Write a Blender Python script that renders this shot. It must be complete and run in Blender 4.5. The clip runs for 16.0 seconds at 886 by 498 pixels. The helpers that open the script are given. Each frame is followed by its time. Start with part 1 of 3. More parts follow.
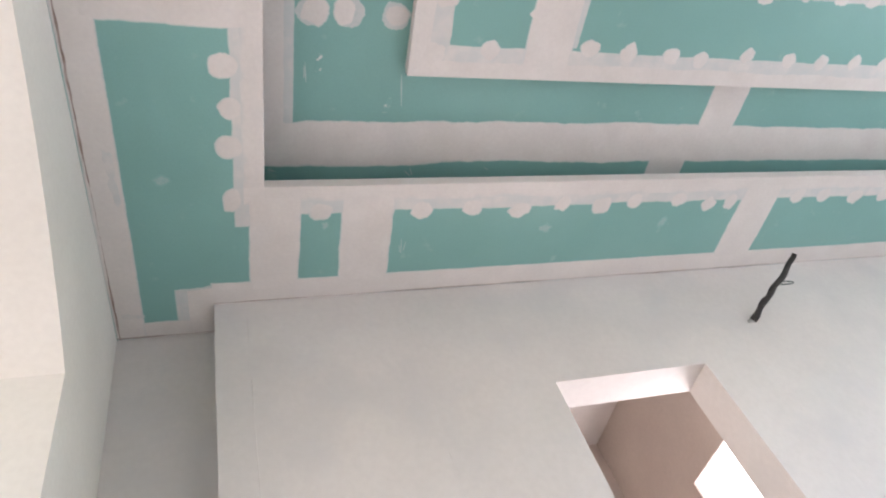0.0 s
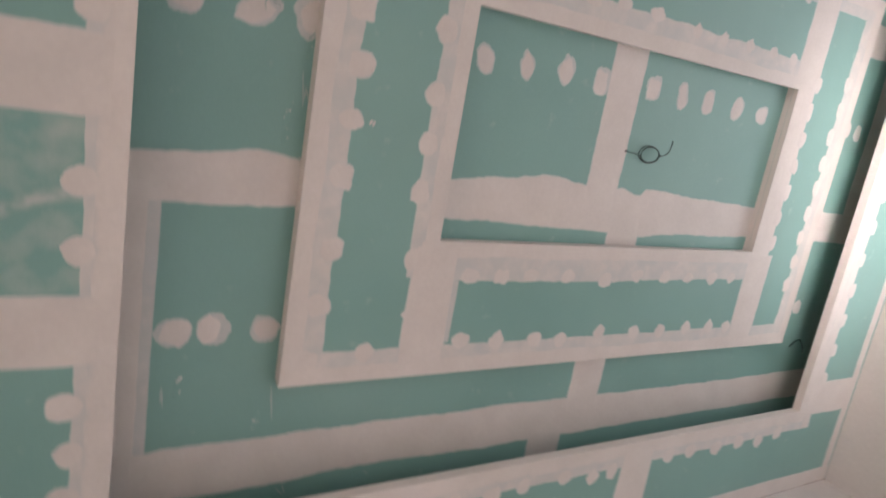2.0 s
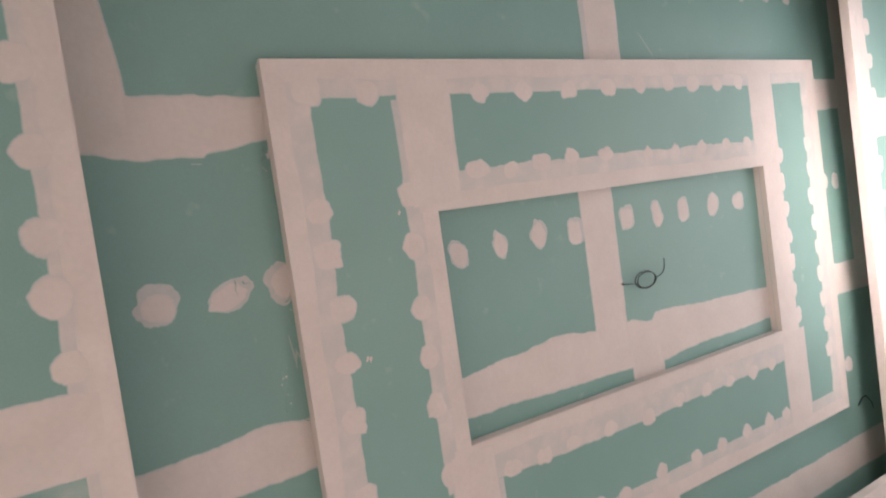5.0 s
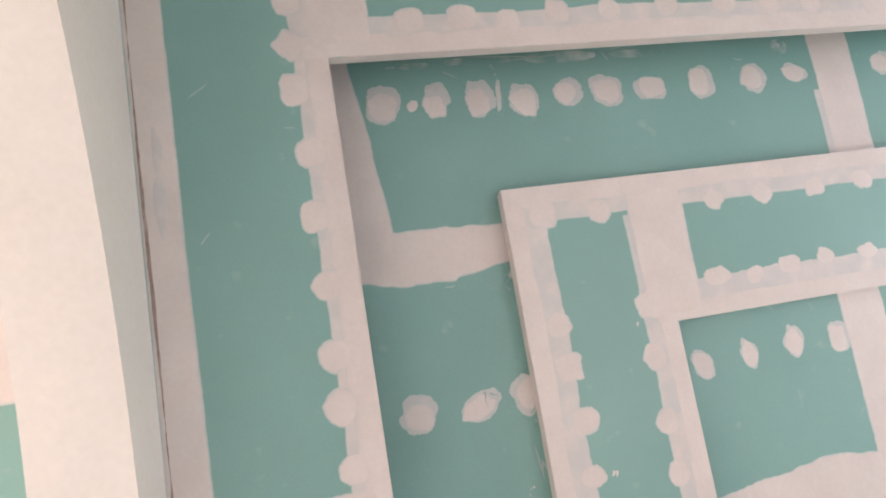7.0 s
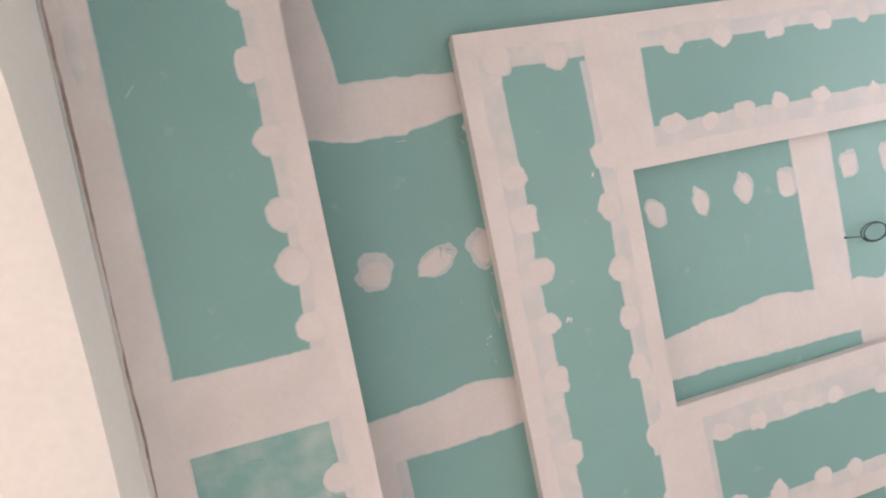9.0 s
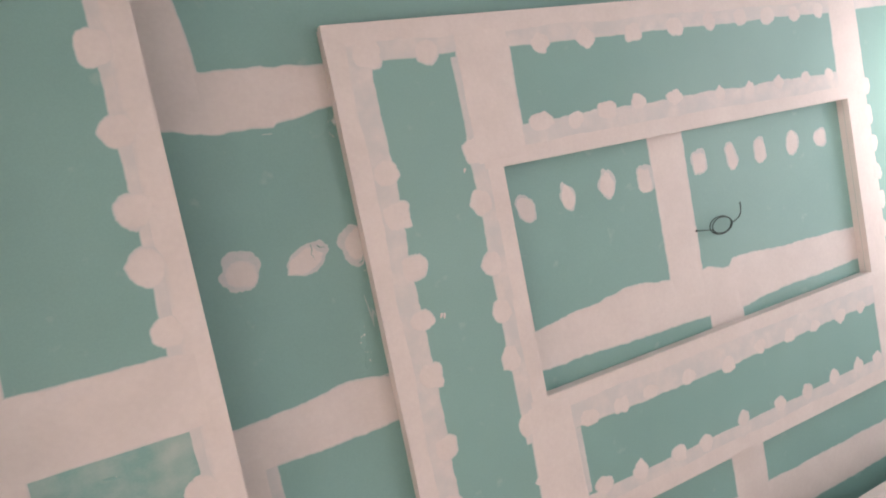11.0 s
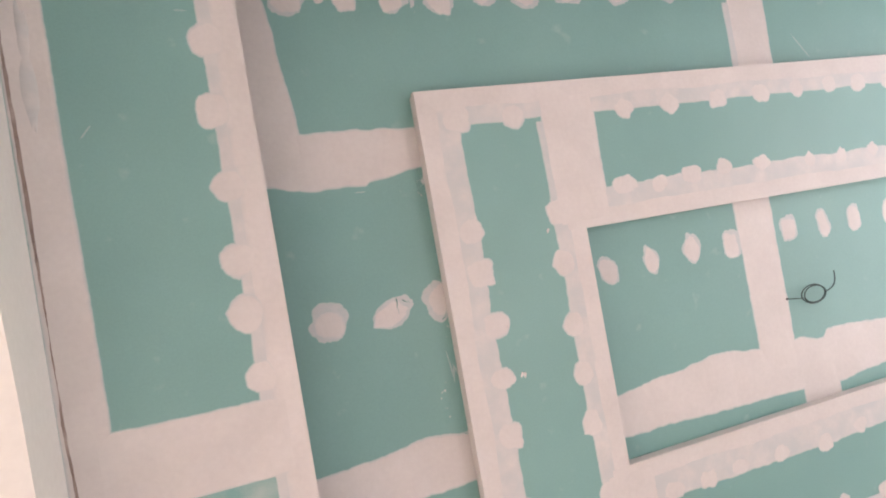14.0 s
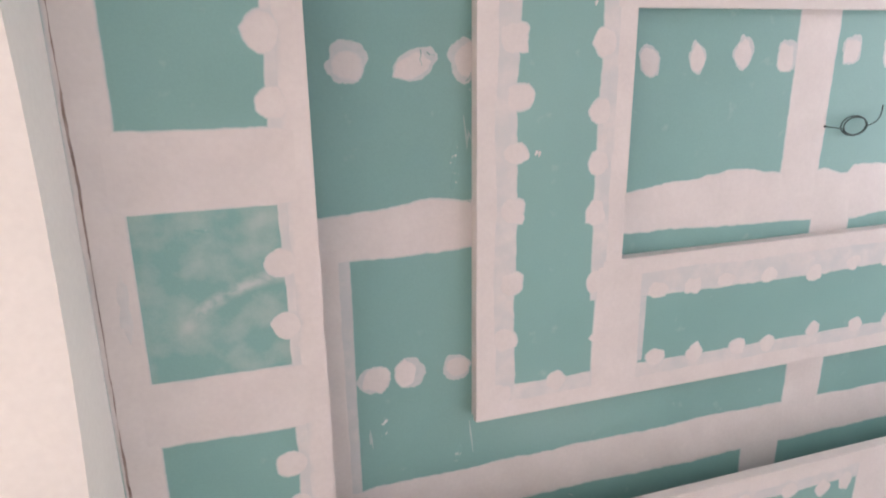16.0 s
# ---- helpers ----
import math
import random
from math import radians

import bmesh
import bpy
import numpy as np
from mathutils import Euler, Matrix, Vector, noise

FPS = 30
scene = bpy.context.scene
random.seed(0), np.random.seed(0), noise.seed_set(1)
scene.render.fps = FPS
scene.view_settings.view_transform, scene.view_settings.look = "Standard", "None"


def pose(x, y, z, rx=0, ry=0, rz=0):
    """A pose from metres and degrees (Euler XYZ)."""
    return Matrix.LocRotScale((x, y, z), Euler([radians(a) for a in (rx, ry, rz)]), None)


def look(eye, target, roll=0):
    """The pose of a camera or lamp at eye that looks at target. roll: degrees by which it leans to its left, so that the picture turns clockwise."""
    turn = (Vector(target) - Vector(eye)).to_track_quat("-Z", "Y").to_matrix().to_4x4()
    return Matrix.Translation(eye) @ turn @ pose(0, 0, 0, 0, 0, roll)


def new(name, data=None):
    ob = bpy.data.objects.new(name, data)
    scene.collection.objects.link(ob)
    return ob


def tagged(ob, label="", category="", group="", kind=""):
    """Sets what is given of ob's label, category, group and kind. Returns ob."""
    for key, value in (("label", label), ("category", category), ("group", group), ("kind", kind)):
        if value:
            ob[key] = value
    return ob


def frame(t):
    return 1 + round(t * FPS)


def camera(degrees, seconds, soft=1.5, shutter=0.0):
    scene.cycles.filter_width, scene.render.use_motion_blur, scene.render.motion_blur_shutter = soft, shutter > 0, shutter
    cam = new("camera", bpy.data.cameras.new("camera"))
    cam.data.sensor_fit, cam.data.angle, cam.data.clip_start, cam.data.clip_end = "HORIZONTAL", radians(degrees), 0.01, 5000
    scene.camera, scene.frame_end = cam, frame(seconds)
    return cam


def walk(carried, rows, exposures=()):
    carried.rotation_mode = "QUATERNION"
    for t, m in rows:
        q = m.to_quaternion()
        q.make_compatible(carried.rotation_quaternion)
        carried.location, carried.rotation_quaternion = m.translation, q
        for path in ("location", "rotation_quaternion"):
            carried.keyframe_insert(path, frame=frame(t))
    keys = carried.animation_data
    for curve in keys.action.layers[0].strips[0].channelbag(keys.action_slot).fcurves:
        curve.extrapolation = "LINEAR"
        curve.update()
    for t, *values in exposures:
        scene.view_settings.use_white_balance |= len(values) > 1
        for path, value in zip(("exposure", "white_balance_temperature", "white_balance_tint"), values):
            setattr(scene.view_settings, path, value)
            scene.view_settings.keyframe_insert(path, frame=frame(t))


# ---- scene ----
cam = camera(68.0, 16.0, soft=1.9, shutter=0.4)
PATH = [
    (0, (-0.127, -1.298, 0.706), (0.491, -0.086, 2.172), -23.5),
    (0.5, (-0.15, -1.313, 0.735), (0.453, -0.159, 2.252), -22.5),
    (1, (-0.162, -1.329, 0.751), (0.474, -0.274, 2.326), -21.4),
    (1.5, (-0.178, -1.343, 0.83), (0.744, -0.525, 2.405), -35.5),
    (2, (-0.19, -1.379, 0.912), (0.863, -0.92, 2.549), -60.4),
    (2.5, (-0.167, -1.519, 0.97), (0.809, -1.084, 2.661), -72.2),
    (3, (-0.087, -1.607, 0.966), (0.961, -1.19, 2.617), -79.1),
    (5.5, (-0.136, -1.668, 0.955), (0.867, -1.722, 2.685), -101.8),
    (6, (-0.175, -1.654, 0.923), (0.668, -1.887, 2.721), -116.3),
    (6.5, (-0.189, -1.712, 0.878), (0.35, -2.042, 2.775), -131.4),
    (7, (-0.186, -1.708, 0.859), (0.269, -2.01, 2.783), -132.1),
    (7.5, (-0.186, -1.718, 0.861), (0.278, -1.965, 2.791), -125.6),
    (8, (-0.179, -1.715, 0.878), (0.328, -1.793, 2.811), -104.7),
    (8.5, (-0.156, -1.674, 0.893), (0.33, -1.579, 2.831), -88.7),
    (9, (-0.178, -1.659, 0.93), (0.349, -1.555, 2.857), -90.7),
    (9.5, (-0.149, -1.618, 0.958), (0.578, -1.531, 2.819), -92.5),
    (10, (-0.11, -1.673, 0.941), (0.726, -1.437, 2.743), -86.4),
    (12.5, (-0.166, -1.636, 0.946), (0.646, -1.597, 2.773), -100.0),
    (13, (-0.172, -1.656, 0.93), (0.54, -1.686, 2.799), -102.8),
    (13.5, (-0.181, -1.647, 0.922), (0.504, -1.704, 2.8), -104.3),
    (14, (-0.188, -1.642, 0.929), (0.499, -1.686, 2.807), -103.5),
    (14.5, (-0.174, -1.627, 0.929), (0.422, -1.541, 2.837), -90.6),
    (15, (-0.183, -1.612, 0.941), (0.282, -1.357, 2.869), -70.7),
    (15.5, (-0.19, -1.576, 0.963), (0.33, -1.132, 2.842), -54.8),
    (16, (-0.2, -1.546, 0.999), (0.388, -0.977, 2.824), -49.3),
]
walk(cam, [(t, look(eye, target, roll)) for t, eye, target, roll in PATH],
     [(0, 2.50, 6530, 24.0), (0.5, 2.58, 6530, 24.0), (1, 2.55, 6530, 25.0), (1.5, 2.48, 6880, 31.5), (2, 1.80, 7260, 31.5),
      (2.5, 2.01, 7310, 34.5), (3, 2.03, 7380, 34.5), (5.5, 1.93, 7620, 37.5), (6, 2.44, 7510, 38.5), (6.5, 2.65, 7240, 32.5),
      (7, 2.54, 7030, 29.5), (7.5, 2.54, 7030, 29.5), (8, 2.49, 7030, 29.5), (8.5, 2.44, 6950, 29.5), (9, 2.47, 7110, 30.5),
      (9.5, 2.49, 7240, 32.5), (10, 2.37, 7410, 34.5), (12.5, 2.24, 7410, 35.0), (13, 2.59, 7410, 37.0), (13.5, 2.56, 7360, 35.0),
      (14, 2.56, 7260, 34.0), (14.5, 2.57, 7160, 33.0), (15, 2.40, 7210, 31.5), (15.5, 2.46, 6840, 32.5), (16, 2.46, 6840, 32.5)])
# ---- place ----
# ---- light ----
world = bpy.data.worlds.new("sky")
scene.world = world
world.use_nodes = True
wn = world.node_tree.nodes
sky = wn.new("ShaderNodeTexSky")
sky.sky_type, sky.sun_disc = "NISHITA", False
sky.sun_elevation, sky.sun_rotation = radians(44), radians(95)
world.node_tree.links.new(sky.outputs[0], wn["Background"].inputs[0])
wn["Background"].inputs[1].default_value = 0.12
sun = new("sun", bpy.data.lights.new("sun", "SUN"))
sun.data.energy, sun.data.angle, sun.data.color = 2.0, radians(0.5), (1.0, 0.95, 0.88)
sun.matrix_world = look((50, -4, 48.3), (0, 0, 0))


def area_lamp(name, eye, target, sx, sy, watts, colour, spread=180):
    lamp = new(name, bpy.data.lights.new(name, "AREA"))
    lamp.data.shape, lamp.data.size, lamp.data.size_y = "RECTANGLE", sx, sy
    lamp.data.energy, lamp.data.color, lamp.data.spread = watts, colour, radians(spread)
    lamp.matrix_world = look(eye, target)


# daylight standing in the openings of the walls, save the two south lamps
area_lamp("daylight_east", (4.1, -1.5, 1.78), (0, -1.5, 2.3), 2.2, 1.36, 4.8, (0.80, 0.98, 0.98))
# added fill for the tray; no window is known on the south side
area_lamp("fill_south", (2.7, -3.24, 1.45), (2.7, 0, 1.45), 1.7, 1.5, 0.6, (0.92, 0.97, 1.0))
# added narrow beam brightening the east end of the ceiling; its source is invented
area_lamp("beam_fill_south", (2.56, -3.2, 1.45), (3.80, -1.05, 2.9), 0.9, 0.8, 1.7, (1.0, 0.99, 0.93), 26)
area_lamp("daylight_west", (-3.25, -1.2, 1.25), (-1.6, -1.2, 0.25), 2.6, 1.9, 22, (1.0, 0.86, 0.70))
area_lamp("daylight_washroom", (1.985, 1.18, 1.55), (0, 1.18, 1.55), 0.38, 0.9, 3.0, (1.0, 0.95, 0.90))

# ---- materials ----


def material(name, colour, second, scale, rough, bump=0.15, fine=90.0, metal=0.0, spread=(0.35, 0.7), spots=None, covers=None):
    m = bpy.data.materials.new(name)
    m.use_nodes = True
    n, l = m.node_tree.nodes, m.node_tree.links
    b = n["Principled BSDF"]
    co = n.new("ShaderNodeTexCoord")
    big = n.new("ShaderNodeTexNoise")
    big.inputs["Scale"].default_value, big.inputs["Detail"].default_value = scale, 6
    small = n.new("ShaderNodeTexNoise")
    small.inputs["Scale"].default_value, small.inputs["Detail"].default_value = fine, 4
    info = n.new("ShaderNodeObjectInfo")
    shift = n.new("ShaderNodeVectorMath")
    shift.operation = "ADD"
    l.new(co.outputs["Object"], shift.inputs[0])
    l.new(info.outputs["Random"], shift.inputs[1])
    l.new(shift.outputs[0], big.inputs["Vector"])
    l.new(shift.outputs[0], small.inputs["Vector"])
    ramp = n.new("ShaderNodeValToRGB")
    ramp.color_ramp.elements[0].position, ramp.color_ramp.elements[1].position = spread
    ramp.color_ramp.elements[0].color, ramp.color_ramp.elements[1].color = (*colour, 1), (*second, 1)
    l.new(big.outputs[0], ramp.inputs[0])
    grain = n.new("ShaderNodeMix")
    grain.data_type, grain.blend_type = "RGBA", "MULTIPLY"
    grain.inputs[0].default_value = 0.12
    l.new(ramp.outputs[0], grain.inputs[6])
    l.new(small.outputs[0], grain.inputs[7])
    last = grain.outputs[2]
    if spots:
        tint, size, low, high = spots
        patch = n.new("ShaderNodeTexNoise")
        patch.inputs["Scale"].default_value, patch.inputs["Detail"].default_value = size, 8
        l.new(shift.outputs[0], patch.inputs["Vector"])
        cut = n.new("ShaderNodeMapRange")
        cut.inputs[1].default_value, cut.inputs[2].default_value = low, high
        l.new(patch.outputs[0], cut.inputs[0])
        over = n.new("ShaderNodeMix")
        over.data_type = "RGBA"
        over.inputs[7].default_value = (*tint, 1)
        l.new(cut.outputs[0], over.inputs[0])
        l.new(last, over.inputs[6])
        last = over.outputs[2]
    if covers:
        # the board shows through where the layer runs out, in fine streaks
        under, thin = covers
        film = n.new("ShaderNodeAttribute")
        film.attribute_name = "film"
        broken = n.new("ShaderNodeTexNoise")
        broken.inputs["Scale"].default_value, broken.inputs["Detail"].default_value = 55, 6
        patchy = n.new("ShaderNodeTexNoise")
        patchy.inputs["Scale"].default_value, patchy.inputs["Detail"].default_value = 14, 4
        uneven = n.new("ShaderNodeMath")
        uneven.operation = "MULTIPLY_ADD"
        uneven.inputs[1].default_value = 0.5
        ragged = n.new("ShaderNodeMath")
        ragged.operation = "MULTIPLY_ADD"
        ragged.inputs[1].default_value = 0.4
        for field, total in ((patchy, uneven), (broken, ragged)):
            l.new(shift.outputs[0], field.inputs["Vector"])
            l.new(field.outputs[0], total.inputs[0])
            l.new(film.outputs["Fac"], total.inputs[2])
        deep = n.new("ShaderNodeMapRange")
        deep.interpolation_type = "SMOOTHSTEP"
        deep.inputs[1].default_value, deep.inputs[2].default_value = 0.86, 1.14
        l.new(uneven.outputs[0], deep.inputs[0])
        cover = n.new("ShaderNodeMapRange")
        cover.interpolation_type = "SMOOTHSTEP"
        cover.inputs[1].default_value, cover.inputs[2].default_value = 0.22, 0.92
        l.new(ragged.outputs[0], cover.inputs[0])
        body = n.new("ShaderNodeMix")
        body.data_type = "RGBA"
        body.inputs[6].default_value = (*thin, 1)
        l.new(deep.outputs[0], body.inputs[0])
        l.new(last, body.inputs[7])
        through_it = n.new("ShaderNodeMix")
        through_it.data_type = "RGBA"
        through_it.inputs[6].default_value = (*under, 1)
        l.new(cover.outputs[0], through_it.inputs[0])
        l.new(body.outputs[2], through_it.inputs[7])
        last = through_it.outputs[2]
    l.new(last, b.inputs["Base Color"])
    b.inputs["Roughness"].default_value, b.inputs["Metallic"].default_value = rough, metal
    bp = n.new("ShaderNodeBump")
    bp.inputs["Strength"].default_value, bp.inputs["Distance"].default_value = bump, 0.004
    l.new(small.outputs[0], bp.inputs["Height"])
    l.new(bp.outputs[0], b.inputs["Normal"])
    return m


GREEN = material("green_board", (0.205, 0.432, 0.408), (0.224, 0.462, 0.436), 2.5, 0.41, 0.05, 160, spots=((0.33, 0.53, 0.49), 14, 0.66, 0.86))
BOARD = (0.214, 0.447, 0.422)
WHITE = material("joint_compound", (0.705, 0.675, 0.655), (0.76, 0.73, 0.71), 7, 0.52, 0.12, 70, covers=(BOARD, (0.57, 0.60, 0.60)))
BEAD = material("bead_compound", (0.715, 0.685, 0.665), (0.75, 0.72, 0.70), 4, 0.5, 0.06, 60)
WALL = material("wall_putty", (0.66, 0.645, 0.63), (0.72, 0.705, 0.69), 1.6, 0.7, 0.10, 40, spots=((0.565, 0.57, 0.575), 2.4, 0.48, 0.74))
ARCH = material("arch_putty", (0.69, 0.71, 0.685), (0.74, 0.76, 0.735), 2.2, 0.72, 0.10, 50)
SLAB = material("concrete", (0.42, 0.41, 0.40), (0.5, 0.49, 0.48), 3, 0.9, 0.3, 40)
TILE = material("floor_screed", (0.70, 0.68, 0.65), (0.78, 0.76, 0.73), 2, 0.6, 0.1, 50)
BEIGE = material("washroom_plaster", (0.58, 0.51, 0.46), (0.63, 0.56, 0.50), 3, 0.7, 0.1, 50)
CRACK = material("gap_dirt", (0.27, 0.20, 0.175), (0.50, 0.42, 0.385), 18, 0.95, 0.3, 120)
BLACK = material("black_tape", (0.012, 0.012, 0.014), (0.03, 0.03, 0.032), 40, 0.5, 0.3, 200)
CABLE = material("cable_sheath", (0.015, 0.05, 0.05), (0.03, 0.075, 0.07), 60, 0.45, 0.1, 200)
STEEL = material("zinc_clip", (0.5, 0.5, 0.5), (0.6, 0.6, 0.6), 40, 0.35, 0.1, 200, metal=1.0)
ALU = material("window_frame", (0.55, 0.55, 0.55), (0.6, 0.6, 0.6), 10, 0.4, 0.05, 100)
SMEAR = material("plaster_smear", (0.205, 0.432, 0.408), (0.224, 0.462, 0.436), 2.5, 0.65, 0.05, 160, spots=((0.56, 0.66, 0.63), 12, 0.46, 0.74))


def wiped_material():
    """Board wiped over with wet plaster: cloudy film and one curved stroke of the knife."""
    m = material("wiped_board", (0.205, 0.432, 0.408), (0.224, 0.462, 0.436), 2.5, 0.6, 0.05, 160, spots=((0.40, 0.53, 0.50), 10, 0.44, 0.76))
    n, l = m.node_tree.nodes, m.node_tree.links
    b = n["Principled BSDF"]
    under = b.inputs["Base Color"].links[0].from_socket
    co = n.new("ShaderNodeTexCoord")
    streak = n.new("ShaderNodeTexNoise")
    streak.inputs["Scale"].default_value, streak.inputs["Detail"].default_value = 26, 7
    l.new(co.outputs["Object"], streak.inputs["Vector"])
    away = n.new("ShaderNodeVectorMath")
    away.operation = "DISTANCE"
    away.inputs[1].default_value = (STROKE_X, STROKE_Y, ZP)
    l.new(co.outputs["Object"], away.inputs[0])
    off = n.new("ShaderNodeMath")
    off.operation = "SUBTRACT"
    off.inputs[1].default_value = STROKE_R
    l.new(away.outputs["Value"], off.inputs[0])
    side = n.new("ShaderNodeMath")
    side.operation = "ABSOLUTE"
    l.new(off.outputs[0], side.inputs[0])
    wide = n.new("ShaderNodeMapRange")
    wide.inputs[1].default_value, wide.inputs[2].default_value = 0.024, 0.004
    l.new(side.outputs[0], wide.inputs[0])
    thin = n.new("ShaderNodeMapRange")
    thin.inputs[1].default_value, thin.inputs[2].default_value, thin.inputs[4].default_value = 0.30, 0.62, 0.75
    l.new(streak.outputs[0], thin.inputs[0])
    both = n.new("ShaderNodeMath")
    both.operation = "MULTIPLY"
    l.new(wide.outputs[0], both.inputs[0])
    l.new(thin.outputs[0], both.inputs[1])
    place = n.new("ShaderNodeSeparateXYZ")
    l.new(co.outputs["Object"], place.inputs[0])
    ends = n.new("ShaderNodeMapRange")
    ends.inputs[1].default_value, ends.inputs[2].default_value = -0.385, -0.325
    l.new(place.outputs[0], ends.inputs[0])
    short = n.new("ShaderNodeMath")
    short.operation = "MULTIPLY"
    l.new(both.outputs[0], short.inputs[0])
    l.new(ends.outputs[0], short.inputs[1])
    over = n.new("ShaderNodeMix")
    over.data_type = "RGBA"
    over.inputs[7].default_value = (0.60, 0.63, 0.61, 1)
    l.new(short.outputs[0], over.inputs[0])
    l.new(under, over.inputs[6])
    l.new(over.outputs[2], b.inputs["Base Color"])
    return m


SCRATCH = material("plaster_scratch", (0.205, 0.432, 0.408), (0.224, 0.462, 0.436), 2.5, 0.65, 0.05, 160, spots=((0.66, 0.69, 0.67), 45, 0.57, 0.68))
GLOW = bpy.data.materials.new("daylit_frosted_glass")
GLOW.use_nodes = True
GLOW.node_tree.nodes["Principled BSDF"].inputs["Emission Color"].default_value = (1.0, 0.97, 0.93, 1)
GLOW.node_tree.nodes["Principled BSDF"].inputs["Emission Strength"].default_value = 0.5

# ---- building helpers ----


def mesh_of(bm, name, mat, smooth=False):
    me = bpy.data.meshes.new(name)
    bm.normal_update()
    bm.to_mesh(me)
    bm.free()
    me.materials.append(mat)
    if smooth:
        for p in me.polygons:
            p.use_smooth = True
    return me


def part(name, bm, mat, parent, label="", smooth=False):
    ob = new(name, mesh_of(bm, name, mat, smooth))
    ob.parent = parent
    return tagged(ob, label)


def thing(name, bm, mat, label, category, kind="", group=""):
    return tagged(new(name, mesh_of(bm, name, mat)), label, category, group, kind)


def boxes(*spans, bevel=0.0):
    bm = bmesh.new()
    for x0, y0, z0, x1, y1, z1 in spans:
        m = Matrix.Translation(((x0 + x1) / 2, (y0 + y1) / 2, (z0 + z1) / 2)) @ Matrix.Diagonal((x1 - x0, y1 - y0, z1 - z0, 1))
        bmesh.ops.create_cube(bm, size=1, matrix=m)
    if bevel:
        bmesh.ops.bevel(bm, geom=bm.edges[:], offset=bevel, segments=2, affect="EDGES")
    return bm


def extruded(outline, axis, a, b):
    """A closed outline in the plane across an axis, drawn out from a to b."""
    bm = bmesh.new()
    put = {"x": lambda p, d: (d, p[0], p[1]), "y": lambda p, d: (p[0], d, p[1]), "z": lambda p, d: (p[0], p[1], d)}[axis]
    first, second = ([bm.verts.new(put(p, d)) for p in outline] for d in (a, b))
    bm.faces.new(first)
    bm.faces.new(second[::-1])
    for i in range(len(outline)):
        j = (i + 1) % len(outline)
        bm.faces.new((first[j], first[i], second[i], second[j]))
    bmesh.ops.recalc_face_normals(bm, faces=bm.faces[:])
    bmesh.ops.triangulate(bm, faces=bm.faces[:])
    return bm


def frame_bm(ox0, oy0, ox1, oy1, ix0, iy0, ix1, iy1, z0, z1):
    bm = bmesh.new()
    rings = []
    for z in (z0, z1):
        for x0, y0, x1, y1 in ((ox0, oy0, ox1, oy1), (ix0, iy0, ix1, iy1)):
            rings.append([bm.verts.new(p) for p in ((x0, y0, z), (x1, y0, z), (x1, y1, z), (x0, y1, z))])
    for i in range(4):
        j = (i + 1) % 4
        for a, b in ((0, 1), (2, 3), (0, 2), (1, 3)):
            bm.faces.new((rings[a][i], rings[a][j], rings[b][j], rings[b][i]))
    bmesh.ops.recalc_face_normals(bm, faces=bm.faces[:])
    return bm


layer = [0]


def skin(loop, z, thick, feather, hub=None, film=1.0, slope=1.7):
    """A thin trowelled layer under a ceiling that thins out to nothing at its rim.
    Its "film" attribute tells how well it covers the board; with a hub the rim runs towards that point."""
    layer[0] = (layer[0] + 1) % 61
    thick += layer[0] * 0.000005
    n = len(loop)
    bm = bmesh.new()
    cover = bm.verts.layers.float.new("film")
    rings = []
    for depth, low, full in ((0.0, -0.00005, 0.0), (1.0, min(thick, 0.00028), min(film, 0.74)), (slope, thick, film)):
        ring_of = []
        for i in range(n):
            x, y = loop[i]
            if hub:
                k = depth * feather / (math.hypot(hub[0] - x, hub[1] - y) or 1)
                p = (x + (hub[0] - x) * k, y + (hub[1] - y) * k, z - low)
            else:
                ax, ay = loop[i - 1]
                bx, by = loop[(i + 1) % n]
                dx, dy = bx - ax, by - ay
                d = math.hypot(dx, dy) or 1
                p = (x - dy / d * feather * depth, y + dx / d * feather * depth, z - low)
            v = bm.verts.new(p)
            v[cover] = full
            ring_of.append(v)
        rings.append(ring_of)
    for outer, inner in zip(rings, rings[1:]):
        for i in range(n):
            j = (i + 1) % n
            bm.faces.new((outer[i], inner[i], inner[j], outer[j]))
    bm.faces.new(rings[-1][::-1])
    bmesh.ops.triangulate(bm, faces=bm.faces[:])
    return bm


def band_loop(x0, y0, x1, y1, wob, seed):
    """A rectangle with ragged edges, counter-clockwise."""
    out = []
    corners = [(x0, y0), (x1, y0), (x1, y1), (x0, y1)]
    for k in range(4):
        (ax, ay), (bx, by) = corners[k], corners[(k + 1) % 4]
        length = math.hypot(bx - ax, by - ay)
        steps = max(2, int(length / 0.012))
        nx, ny = (by - ay) / length, -(bx - ax) / length
        for i in range(steps):
            u = i / steps
            s = u * length
            o = wob * (noise.noise((s * 3.1, seed * 7.3 + k * 3.7, 0.3)) * 1.1 + noise.noise((s * 17, seed * 3.1 + k, 4.7)) * 0.5 + noise.noise((s * 55, seed + k, 9.1)) * 0.34)
            o *= min(1.0, s / 0.03 + 0.3, (length - s) / 0.03 + 0.3)
            out.append((ax + (bx - ax) * u + nx * o, ay + (by - ay) * u + ny * o))
    return out


